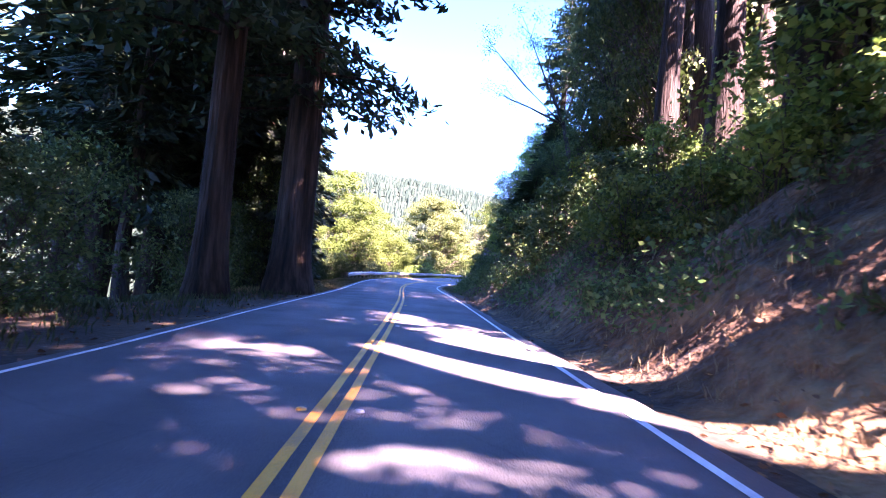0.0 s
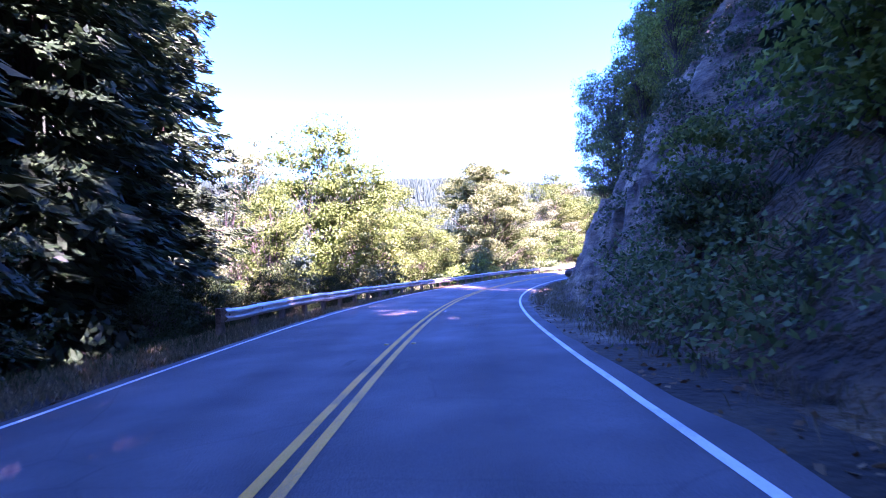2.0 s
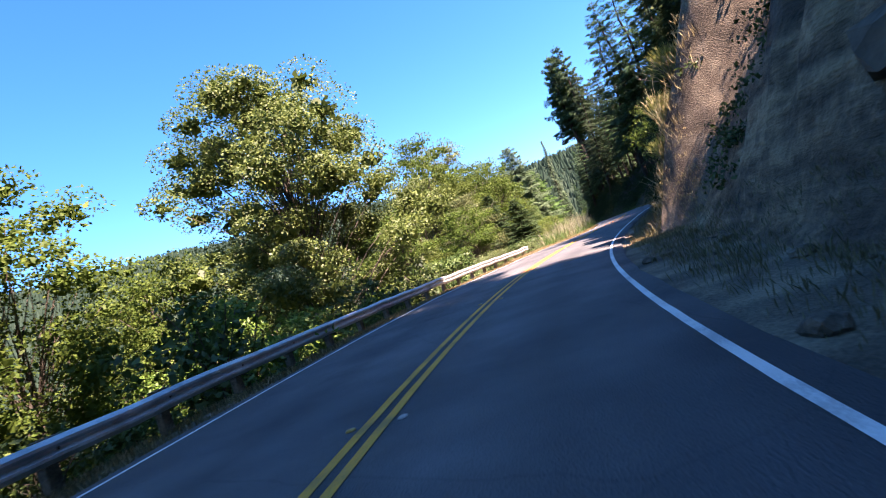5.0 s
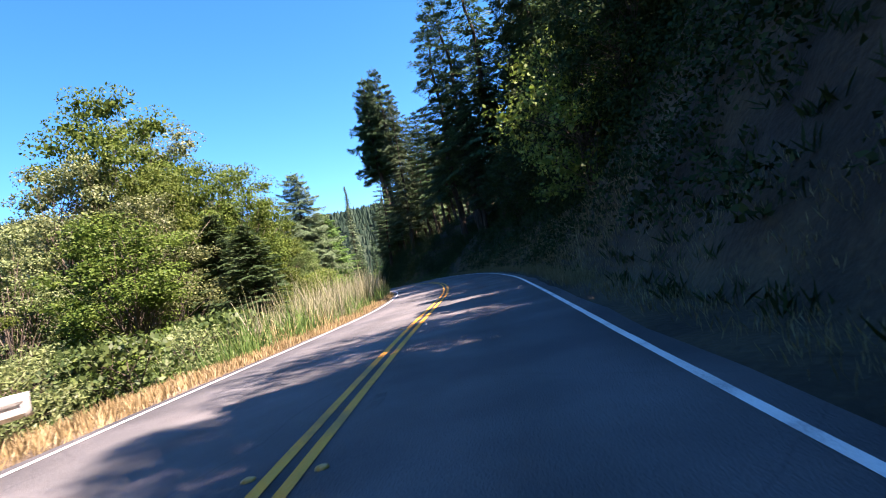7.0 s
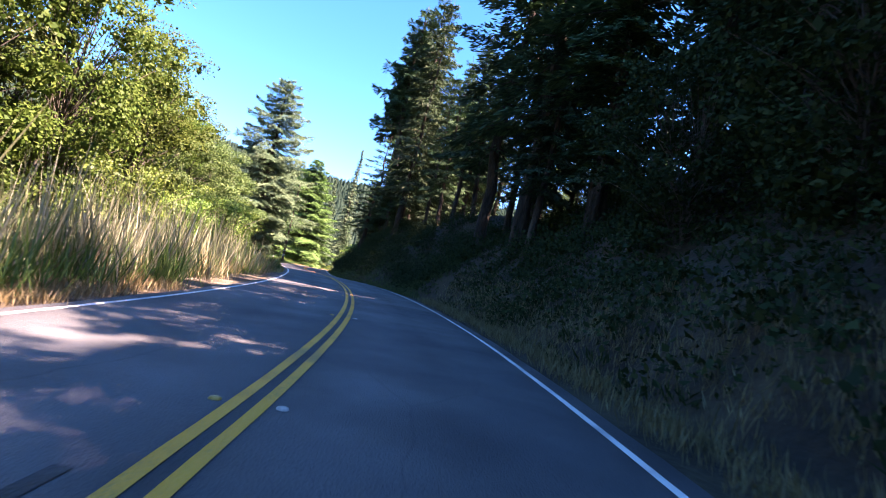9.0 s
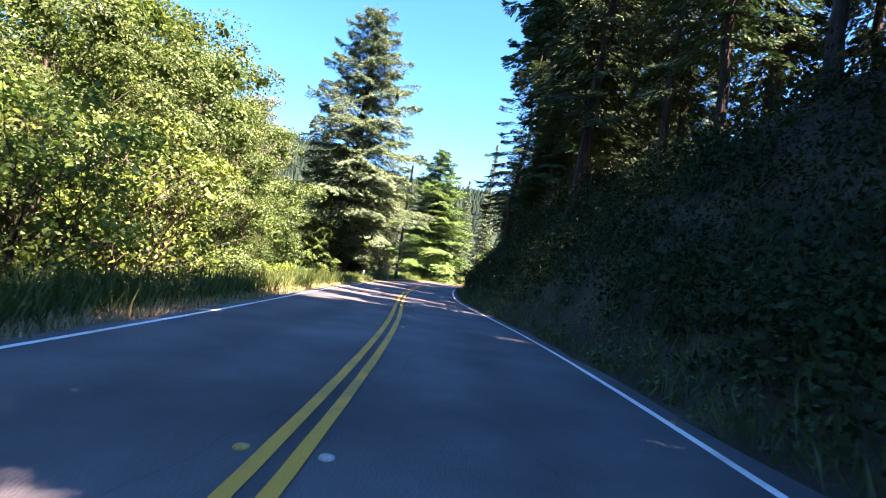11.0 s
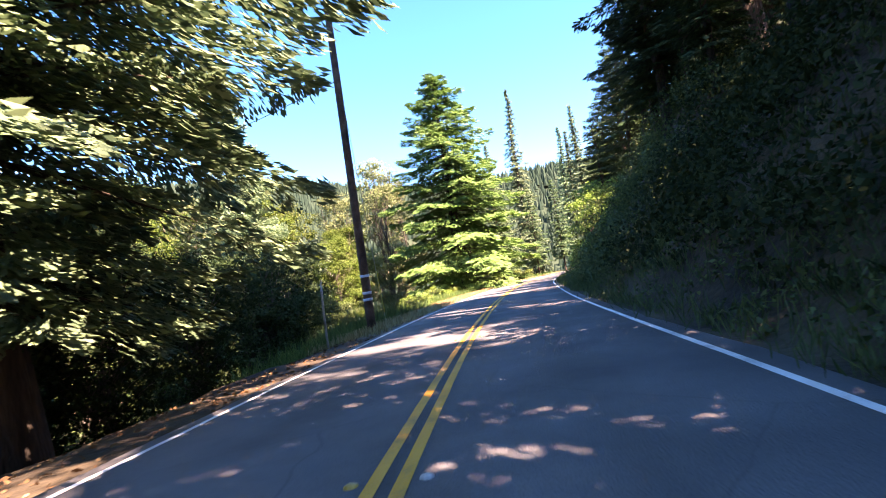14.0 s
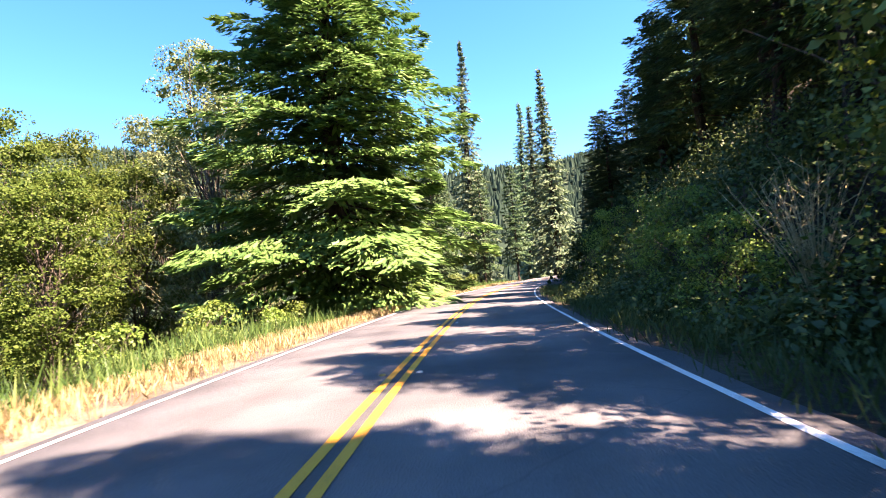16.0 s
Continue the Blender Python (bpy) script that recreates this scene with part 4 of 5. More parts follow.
for s, u, h in ((-12, -8.5, 3.5), (-4, -9.0, 4), (5.5, -8.5, 4.5), (9.5, -9.5, 5), (17.5, -9, 5.5), (20, -8.6, 4), (-8, -10, 5), (1, -11, 6), (13.5, -9.5, 5), (24, -8.4, 4)):
    thicket.put(spot(s, u, 0.1), h, label="shaded green understorey shrub")
# alders behind the guardrail
for x, y, h, k in ((-0.5, 65, 23.3, 0), (-7.2, 64, 24.5, 1), (3.0, 62.5, 17, 0), (6.0, 68, 16, 0), (-12, 60, 19, 1), (-4, 58, 16, 0), (9.5, 73, 13, 0), (-15, 66, 20, 1), (-9, 74, 22, 1), (2, 76, 18, 0)):
    (alder if k == 0 else grey_alder).put(on_ground(x, y, 0.2), h)
for s, u, h in ((16.5, -8.2, 9), (20, -8.8, 11)):
    oak.put(spot(s, u, 0.2), h, wide=0.62, label="mid-green leafy tree beside the redwood")
sapling.put(on_ground(3.6, 58.3, 0.1), 10.0, label="yellow-green sapling among the alders")
maple.put(on_ground(19.8, 86.5, 0.3), 21.5)
for x, y, h in ((12, 84, 14), (8, 90, 16), (28, 96, 12), (33, 104, 10), (16, 98, 15)):
    alder.put(on_ground(x, y, 0.2), h)
for i in range(44):
    s = 30 + i * 1.45
    u = -wl(s) - rnd.uniform(3.0, 5.5)
    # near stretch takes the dark-toned kind, to stand for shrubs in shade
    (dark_leafy if s < 45 else bush if rnd.random() < 0.75 else lime).put(spot(s, u, 0.25), rnd.uniform(1.6, 3.2), label="dense dark shrub behind the guardrail" if s < 45 else "")
for i in range(26):
    s = 34 + i * 2.3
    u = -wl(s) - rnd.uniform(6.0, 11)
    (thicket if rnd.random() < 0.6 else tall_lime).put(spot(s, u, 0.3), rnd.uniform(3.0, 5.5))
# second stretch, valley side
for x, y, h, k in ((45.2, 128.7, 29, 0), (49.7, 133, 28, 1), (38, 133.5, 21, 1), (57.7, 133.5, 21, 0), (33, 126, 20, 0), (63, 140, 18, 0), (52, 141, 24, 1), (42, 140, 24, 1), (26, 132, 20, 1), (67, 150, 17, 0), (41, 125, 23, 1), (46, 122.5, 19, 0), (52, 129, 22, 0), (36, 120.5, 18, 1), (55, 137, 20, 1)):
    (alder if k == 0 else grey_alder).put(on_ground(x, y, 0.2), h)
for x, y, h in ((48.5, 119, 13), (40, 118, 11)):
    fir.put(on_ground(x, y, 0.2), h, wide=h / 28 * 1.8, label="young dark fir among the alders")
for i in range(34):
    s = 94 + i * 1.35
    u = -wl(s) - rnd.uniform(4.2, 9)
    (bush if rnd.random() < 0.7 else willow).put(spot(s, u, 0.25), rnd.uniform(1.8, 3.4))
for x, y, h, k in ((73, 167.4, 23, 0), (68.5, 163, 22, 0), (78, 175, 20, 1), (66, 172, 24, 1), (62, 158, 20, 0)):
    (alder if k == 0 else grey_alder).put(on_ground(x, y, 0.2), h)
for s, u, h in ((148, -7.5, 4.5), (152, -8.5, 5.5), (157, -7.5, 5), (162, -8, 6), (143, -8, 4), (138, -9, 5)):
    tall_lime.put(spot(s, u, 0.2), h)
for s, u, h in ((90, -8.5, 3.2), (93, -9.5, 3.6), (96, -8, 2.6), (99, -9.5, 3.4), (87, -10.5, 3.4), (102, -7.5, 2.6)):
    willow.put(spot(s, u, 0.3), h)
grey_alder.put(on_ground(43.0, 113.5, 0.3), 14, wide=0.85, label="bushy grey-green poplar behind the reeds")
alder.put(on_ground(40.5, 109.0, 0.3), 12, wide=0.8, label="bushy alder behind the reeds")
fir.put(on_ground(47.2, 109.6, 0.3), 8.8, wide=0.62, label="young dark fir beside the reeds")
# third stretch, valley side
for s, u, h in ((184.5, -12.5, 9.5), (177.0, -11.0, 12), (171, -12, 13), (165, -13, 12)):
    bigleaf.put(spot(s, u, 0.3), h)
for x, y, h in ((70.2, 176.6, 24), (66, 180, 22), (75, 184, 20), (62, 170, 21)):
    grey_alder.put(on_ground(x, y, 0.2), h)
young.put(on_ground(84.0, 171.0, 0.2), 9)
young.put(on_ground(81.0, 174.5, 0.2), 6.5)
spruce.put(on_ground(87.6, 173.7, 0.3), 28.5, wide=1.0, label="broad blue-green spruce with layered limbs beside the pole")
green_conifer.put(on_ground(119.8, 219, 0.3), 28, wide=1.3)
spruce.put(on_ground(94.5, 216.4, 0.3), 28, wide=0.72, label="pale sunlit spruce beyond the pole")
# dark needles stand in for the shaded mass past the pole
for x, y, h in ((86, 204, 17), (84, 198, 15), (98, 221, 14)):
    valley_fir.put(on_ground(x, y, 0.3), h, wide=max(h / 30, 0.7) * 1.25, label="dense dark fir beyond the pole")
for x, y, h in ((95.5, 199, 8.5), (97, 205.5, 9.5), (93, 204, 10), (93.5, 194.5, 8), (90, 199, 9.5), (98.5, 211.5, 8), (89, 192, 9)):
    dark_leafy.put(on_ground(x, y, 0.3), h)
for x, y, h, k in ((114, 231, 24, 1), (118, 236, 22, 1), (109, 233, 16, 0), (105, 223.5, 13, 0), (98, 228, 15, 0), (92, 232, 24, 1), (84, 222, 25, 0), (78, 214, 25, 1), (99, 240, 25, 0), (112, 244, 24, 1), (88, 240, 27, 0), (70, 205, 26, 1), (104, 250, 26, 0), (80, 232, 27, 1)):
    (alder if k == 0 else grey_alder).put(on_ground(x, y, 0.2), h)
birch.put(on_ground(106, 226.5, 0.2), 12.5)
birch.put(on_ground(100, 234, 0.2), 13)
for x, y, h in ((170, 277, 52), (181, 267, 42), (195, 291, 46), (160, 276, 38), (188, 279, 40)):
    narrow.put(on_ground(x, y, 0.3), h, wide=1.05)
for x, y, h in ((128, 232, 22), (136, 243, 24), (145, 252, 23), (152, 262, 25), (160, 262, 22), (142, 262, 26), (172, 268, 24)):
    lit_fir.put(on_ground(x, y, 0.3), h)
# dark-toned filler added for the shaded hollow under the spruce
for x, y, h in ((88.4, 177, 5.5), (86, 175.2, 6), (84.5, 172, 5), (90.5, 180, 5), (86.5, 179, 6.5)):
    dark_leafy.put(on_ground(x, y, 0.3), h, label="leafy filler toned dark for the shade under the spruce")
for x, y, h in ((90, 189, 5), (93, 194, 5.5), (88, 196, 6), (95, 200, 5), (91, 203, 6), (97, 206, 4.5), (86, 188, 6), (98, 195, 4), (101, 204, 3.5), (84, 182, 6)):
    thicket.put(on_ground(x, y, 0.3), h, label="tall dark green thicket shrub")
for i in range(30):
    s = 168 + i * 1.35
    u = -wl(s) - rnd.uniform(3.4, 5.5)
    if s < 184:
        (lime if rnd.random() < 0.7 else bush).put(spot(s, u, 0.2), rnd.uniform(0.9, 1.9))
for i in range(24):
    s = 238 + i * 2.4
    u = -wl(s) - rnd.uniform(4.5, 8)
    (lime if rnd.random() < 0.6 else bush).put(spot(s, u, 0.2), rnd.uniform(1.0, 2.6))

# hill side: forest on the cut slope
EDGE = [(-60, -9), (14, -11), (24, -11), (58, -11), (66, -10), (70, -6), (72.5, -2), (74, 7), (77.5, 6), (79, 2.2), (81, 1.2), (85.5, 1.2), (88, 0.2), (90.7, -0.9), (93.5, -2), (96, -1.5), (98, 1), (100.5, 2), (104.5, 2.2), (105.7, 0.2), (108, -0.6), (114, -0.6), (118, -1.6), (124, -1.4), (130, -4), (150, -5), (157, -4.5), (162, -3), (174, -2.6), (180, -2.5), (184, -3), (191, -2.4), (196, -4), (206, -4), (211, -4.5), (217, -4.5), (222, -2.4), (226, -2.4), (236, -1), (330, -0.5)]


def reach(s, u):
    """Height of a tree there whose shadow ends about where the sunlit part of the road begins."""
    rel = float(np.interp(s, S, TH)) - radians(SUN_YAW)
    k = max(math.sin(rel), 0.35)
    far = s - u * math.cos(rel) / k
    edge = table(far, EDGE)
    return math.tan(radians(SUN_UP)) * (u - edge) / k - (height(s, u) - road_z(s, 0))


for row, (u0, step) in enumerate(((10.0, 6.5), (16.0, 7), (24, 8), (34, 10))):
    s = -48.0 + row * 2
    while s < 326:
        u = u0 + rnd.uniform(-2.2, 2.2) + (5 if 30 < s < 66 and row < 2 else 0)
        dappled = 146 < s < 240 and not (row == 1 and s > 180)
        clear = (row == 0 and (190 < s < 207 or 212 < s < 232)) or (60 < s < 84 and u < 11) or (62 < s < 82 and u < 24) or (48 < s < 73 and row == 3) or (row == 0 and s < 10) or (dappled and row > 1 and rnd.random() < 0.6)
        if not clear:
            h = min(max(reach(s, u) * rnd.uniform(0.8, 1.12), 6), 42)
            if s < 30:
                h = min(h, rnd.uniform(7, 12) if s < 2 else rnd.uniform(4, 6))
            if 26 < s < 68 and u < 15:
                h = min(h, rnd.uniform(5, 8))
            if dappled and row > 0:
                h = min(h, rnd.uniform(12, 19))
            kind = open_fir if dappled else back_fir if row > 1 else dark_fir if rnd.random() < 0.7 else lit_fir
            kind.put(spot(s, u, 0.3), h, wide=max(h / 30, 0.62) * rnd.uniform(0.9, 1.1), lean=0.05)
        s += step * rnd.uniform(0.7, 1.3) * (0.7 if 108 < s < 146 else 1)
# added out of view: high crowns shade the verge and spare the lane
for s, u, h in ((-17.5, 9.0, 47), (-22, 11.0, 48), (-13, 10.5, 49)):
    pine.put(spot(s, u, 0.3), h, wide=1.3, label="added tall pine on the bank, shading the valley verge")
# firs added to leave one sun patch on the right lane
for s, u, h, w in ((-8.2, 9.2, 17, 0.8), (-12.6, 8.8, 7.5, 0.6), (-4.5, 10.2, 12, 0.6), (-10.4, 9.4, 11, 0.6), (-9.4, 8.4, 9, 0.5), (-7.2, 8.4, 10, 0.5)):
    open_fir.put(spot(s, u, 0.3), h, wide=w, label="added fir on the bank, edging the sun patch")
# unseen behind the start, added to break up the sunlight
open_fir.put(spot(-25, 9.5, 0.3), 38, wide=1.0, label="added slender fir behind the start, dappling the light")
for s, u, h in ((142, 8.5, 29), (147, 8.0, 29), (136, 9.5, 28)):
    open_fir.put(spot(s, u, 0.3), h, wide=1.15, label="very tall dark fir at the forest edge")
for s, u in ((197, 12), (200, 9.5), (203.5, 10), (206.8, 11.5), (210.5, 11)):
    pine.put(spot(s, u, 0.3), rnd.uniform(38, 43), wide=1.25, label="very tall dark pine above the brushy bank")
for s, u, h in ((190.0, 6.8, 17), (196.8, 9.6, 7)):
    open_fir.put(spot(s, u, 0.3), h, wide=0.95, label="tall open fir leaning above the brushy bank", lean=0.08)
for i in range(18):
    s = 181 + i * 3.2
    if 192 < s < 209 or 213 < s < 232:
        continue
    open_fir.put(spot(s, 8.6 + rnd.uniform(-0.8, 0.8), 0.3), rnd.uniform(8, 11), wide=rnd.uniform(0.45, 0.6), label="young fir crowding the top of the bank", lean=0.06)
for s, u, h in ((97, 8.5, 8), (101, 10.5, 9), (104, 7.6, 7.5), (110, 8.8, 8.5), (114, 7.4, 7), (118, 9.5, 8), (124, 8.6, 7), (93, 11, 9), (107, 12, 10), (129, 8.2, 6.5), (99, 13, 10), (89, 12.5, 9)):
    dark_leafy.put(spot(s, u, 0.4), min(h, max(reach(s, u), 3.5)), label="dense leafy tree toned dark on the shaded slope")
for s, u in ((-58, -9), (-50, -13), (-41, -11), (-33, -13), (-26, -11), (-19, -6.8), (-10.5, -6.8), (-14, -11), (-5, -9.5), (12, -16), (16, -15), (20, -21), (-55, 9), (-47, 9), (-39, 10), (-30, 10.5), (-62, 2)):
    grove.put(spot(max(s, -48), u, 0.3) + (lay(-48, u, 0) - lay(-47, u, 0)) * max(-48 - s, 0), rnd.uniform(40, 50), wide=rnd.uniform(0.85, 1.05))
for s, u, h in ((-9.5, 11.5, 42), (-5, 9, 43), (0.5, 10, 54), (6, 11, 60), (10.5, 14, 62), (15, 16.5, 60), (20, 18.5, 56), (25, 20, 52), (3, 16, 60), (11.5, 19, 64), (17, 23, 62), (7, 13, 52)):
    bank_pine.put(spot(s, u, 0.3), h, wide=1.0)
for s, u, h in ((13, 10.5, 6.5), (19.5, 11.5, 5.5), (24, 11, 5.5), (-13, 11, 8)):
    oak.put(spot(s, u, 0.3), h)
lit_fir.put(spot(171, 7.5, 0.3), 27, label="tall sunlit fir leaning over the road", lean=0.03)
for s, u, h in ((56, 10.5, 9), (59, 11.0, 10), (53, 11.8, 9), (50, 12.5, 9), (47, 12, 8)):
    sapling.put(spot(s, u, 0.3), h, wide=0.95, label="leafy yellow-green tree on the cliff top")
for i in range(46):
    s = -22 + i * 1.1
    u = wr(s) + rnd.uniform(3.3, 7.5)
    (bush if rnd.random() < 0.6 else lime).put(spot(s, u, 0.2), rnd.uniform(1.4, 3.0), label="leafy shrub growing on the earth bank")
tall_lime.put(spot(107.3, 6.6, 0.3), 6.4, wide=1.3, label="tall yellow-green shrub catching sun on the shaded slope")
for s, u, h in ((222, 6.2, 2.6), (224.5, 7.0, 5.0), (228.5, 6.8, 4.2), (236, 6, 3), (232, 5.4, 2.2), (217, 6.5, 2.6), (219.3, 5.7, 3.4), (246, 6.5, 3)):
    tall_lime.put(spot(s, u, 0.2), h, label="yellow-green sapling shrub on the dark bank")
for s, u, h, w in ((61.5, 8.0, 12, 0.75), (58.5, 8.6, 10.5, 0.7), (64.5, 10.5, 10, 0.7)):
    oak.put(spot(s, u, 0.3), h, wide=w, label="leafy oak overhanging the rock cut")
for s, u, h in ((9.5, 12.5, 22), (14, 13, 21), (19, 13.5, 19)):
    oak.put(spot(s, u, 0.3), h, wide=1.05, label="tall leafy oak above the earth bank")
# added only to trim the far end of that sun patch
oak.put(spot(-9.8, 9.3, 0.3), 13, wide=0.28, label="slim added oak on the bank, trimming the sun patch")
for s, u in ((66.5, 13.5),):
    pine.put(spot(s, u, 0.3), rnd.uniform(29, 31), label="tall pine with a high crown above the rock cut")
# firs added to throw shade on the rock before the spur
for s, u, h in ((68.2, 10.5, 13), (66.4, 10.8, 14), (66.8, 13, 15)):
    dark_fir.put(spot(s, u, 0.3), h, wide=0.4, label="young fir added to shade the end of the rock cut")
# two made-up trees that keep the sun off the spur's near flank
for s, u, h, w in ((70.9, 8.8, 6.5, 0.28), (70.1, 10.3, 8.5, 0.34)):
    dark_leafy.put(spot(s, u, 0.3), h, wide=w, label="slim tree added in the gully to shade the spur's flank")
for i in range(6):
    s = 77.8 + i * 1.7
    dark_fir.put(spot(s, 9.6, 0.3), max(reach(s, 9.6) * rnd.uniform(0.9, 1.08), 4), wide=0.5, label="dark fir on the slope past the spur")
for s, u, h in ((113.5, 11.5, 20), (119, 11, 22), (123.5, 10.5, 23), (128, 11, 24), (157, 9, 17), (161.5, 9, 17), (165.5, 9.2, 17), (177.5, 9, 17), (181.5, 9.2, 15), (179.5, 10.5, 18), (220.5, 9.2, 12), (224.5, 9.2, 12), (228, 9.5, 12)):
    open_fir.put(spot(s, u, 0.3), h, wide=0.85 if s < 140 else 0.55, label="open fir at the forest edge")
for s, h in ((206.5, 8), (212, 8)):
    dark_fir.put(spot(s, 8.3, 0.3), h, wide=0.4, label="young dark fir crowding the top of the bank")
for s, u, h in ((63.5, 14.0, 27),):
    open_fir.put(spot(s, u, 0.3), h, wide=0.8, label="tall open fir above the rock cut")
sapling.put(spot(57.0, 7.4, 0.3), 6, label="yellow-green sapling on the cliff edge")


def broom(s, u, high, seed):
    """A fan of thin upright green strands, thick at the tips."""
    rng = np.random.default_rng(seed)
    bush = thing("broom_shrub", spot(s, u, 0.1), "feathery yellow-green broom shrub on the sunlit spur", "shrub")
    n = 900
    d = rng.normal(0, 0.32, (n, 3))
    d[:, 2] = 1
    d /= np.linalg.norm(d, axis=1)[:, None]
    f = rng.random(n) ** 0.6
    c = d * (f * high)[:, None] + rng.normal(0, 0.03, (n, 3))
    ln = rng.uniform(0.25, 0.5, n) * high * 0.8
    stems = [tube([Vector((0, 0, -0.1)), Vector(d[k] * high * 0.8)], [0.012, 0.004], 4) for k in range(26)]
    part("stem", mesh_of("stem", *joined(stems), M_STALK), bush)
    part("foliage", leaf_mesh("foliage", c, d + rng.normal(0, 0.12, (n, 3)), ln, ln * 0.05, L_BROOM, rng), bush)


broom(75.1, 5.7, 1.05, 1)
broom(75.3, 6.3, 1.1, 2)
broom(74.8, 5.2, 0.7, 3)


def leaning_tree(s, u):
    """A half-bare tree leaning over the road from the top of the bank, with leaf tufts at its limb ends."""
    rng = np.random.default_rng(88)
    tree = thing("leaning_tree", spot(s, u, 0.3), "half-bare tree leaning over the road from the bank", "tree")
    th = float(np.interp(s, S, TH))
    left, ahead, up = Vector((-math.cos(th), -math.sin(th), 0)), Vector((-math.sin(th), math.cos(th), 0)), Vector((0, 0, 1))
    fork = left * 0.9 + up * 5.2
    wood = [tube([Vector((0, 0, -0.3)), left * 0.2 + up * 2.4, fork], [0.2, 0.16, 0.13], 8)]
    cs = []
    for a, b, c in ((5.6, 0.6, 5.6), (3.2, -0.8, 6.2), (4.6, 0.3, 1.8), (1.4, 1.5, 6.0), (-0.8, -1.2, 5.0)):
        tip = fork + left * a + ahead * b + up * c
        mid = fork.lerp(tip, 0.5) + up * rng.uniform(-0.5, 0.3) + ahead * rng.normal(0, 0.3)
        wood.append(tube([fork, mid, tip], [0.09, 0.055, 0.015], 6))
        for k in range(9):
            root = mid.lerp(tip, rng.random())
            end = root + left * rng.normal(0.4, 0.6) + ahead * rng.normal(0, 0.6) + up * rng.uniform(0.1, 1.1)
            wood.append(tube([root, end], [0.02, 0.005], 4))
            if rng.random() < 0.75:
                cs.append(np.array(end) + rng.normal(0, 0.28, (90, 3)))
    cs = np.concatenate(cs)
    ln = rng.uniform(0.06, 0.13, len(cs))
    part("trunk", mesh_of("trunk", *joined(wood), M_TRUNK, True), tree)
    part("crown", leaf_mesh("crown", cs, rng.normal(size=cs.shape), ln, ln * 0.6, L_BIGLEAF, rng), tree)


leaning_tree(18.5, 10.8)


def slope_places(s0, s1, u0, u1, count, h0, h1, rand):
    out = []
    for _ in range(count):
        s = rand.uniform(s0, s1)
        v = u0 + (u1 - u0) * rand.random() ** 0.8
        h = rand.uniform(h0, h1)
        wide = h * rand.uniform(0.7, 1.2)
        out.append((spot(s, wr(s) + max(v, wide * 1.35 + 0.3), 0.25), h, wide))
    return out


def patches(s0, s1, u0, u1, count, rand):
    """Small thickets, each of a few low domes running slantwise."""
    out = []
    for _ in range(count):
        s, u = rand.uniform(s0, s1), rand.uniform(u0, u1)
        for k in range(rand.randrange(3, 8)):
            a = s + rand.uniform(-0.8, 0.8) + k * 0.25
            b = wr(a) + u + rand.uniform(-0.6, 0.6) + k * 0.2
            h = rand.uniform(0.25, 0.7)
            out.append((spot(a, b, 0.2), h, h * rand.uniform(0.8, 1.4)))
    return out


for i in range(20):
    s = 100 + i * 5.5
    back_fir.put(spot(s, 46 + rnd.uniform(-4, 4), 0.3), rnd.uniform(16, 24), wide=0.75)
# woods on the valley floor, beyond the roadside trees
for i in range(46):
    s = -40 + i * 7.4 + rnd.uniform(-2, 2)
    u = -rnd.uniform(30, 56)
    (lit_fir if rnd.random() < 0.65 else back_fir).put(spot(s, u, 0.3), rnd.uniform(13, 19), wide=rnd.uniform(0.6, 0.85), label="tall conifer standing on the valley floor")
rnd = random.Random(9)
brush("bank_undergrowth", "tangled shrubs and ivy covering the earth bank", L_BIGLEAF, slope_places(-40, 30, 1.4, 10, 860, 0.4, 1.3, rnd), 0.12, 120, 2)
brush("cliff_undergrowth", "low scrub clinging to the rock cut", L_BUSH, slope_places(28, 72, 5.5, 18, 240, 0.4, 1.1, rnd) + patches(26, 76, 2.6, 11, 70, rnd), 0.12, 190, 3)
# brush on the slope and hedge: part of the shade is in its leaf colour
brush("slope_undergrowth", "dark undergrowth on the shaded slope", L_SHADE_TONED, slope_places(80, 152, 2.4, 14, 900, 0.5, 1.5, rnd) + slope_places(79, 104, 2.2, 11, 380, 0.4, 1.0, rnd) + slope_places(108, 152, 1.8, 8, 330, 0.4, 1.1, rnd), 0.13, 110, 4)
brush("hedge_undergrowth", "dense dark brush crowding the edge line", L_SHADE_TONED, slope_places(146, 208, 1.1, 7, 720, 0.6, 1.5, rnd), 0.115, 150, 5)
brush("hedge_undergrowth", "green brush crowding the bank past the pole", L_BUSH, slope_places(206, 247, 1.1, 7, 480, 0.6, 1.5, rnd), 0.105, 160, 8)
brush("edge_weeds", "low green weeds along the edge of the dark brush", L_BUSH, slope_places(146, 245, 0.4, 2.2, 700, 0.25, 0.6, rnd), 0.085, 150, 7)
brush("far_undergrowth", "dark brush along the road ahead", L_SHADE_TONED, slope_places(245, 325, 1.5, 12, 160, 1.0, 2.0, rnd), 0.3, 60, 6)
for k in (dark_leafy, bank_pine, thicket, tall_lime, pine, open_fir, willow, fir, valley_fir, oak, back_fir, grove, sapling, dark_fir, lit_fir, spruce, green_conifer, young, narrow, maple, bigleaf, alder, grey_alder, birch, bush, lime):
    k.drop_unused()

# ---- grass and litter on the verges ----
rnd = random.Random(21)


def verge(s0, s1, side, a, b, count):
    """Random places beside the road, a to b metres off its edge line."""
    out = []
    for _ in range(count):
        s = rnd.uniform(s0, s1)
        v = rnd.uniform(a, b)
        u = -wl(s) - v if side < 0 else wr(s) + v
        out.append(spot(s, u))
    return out


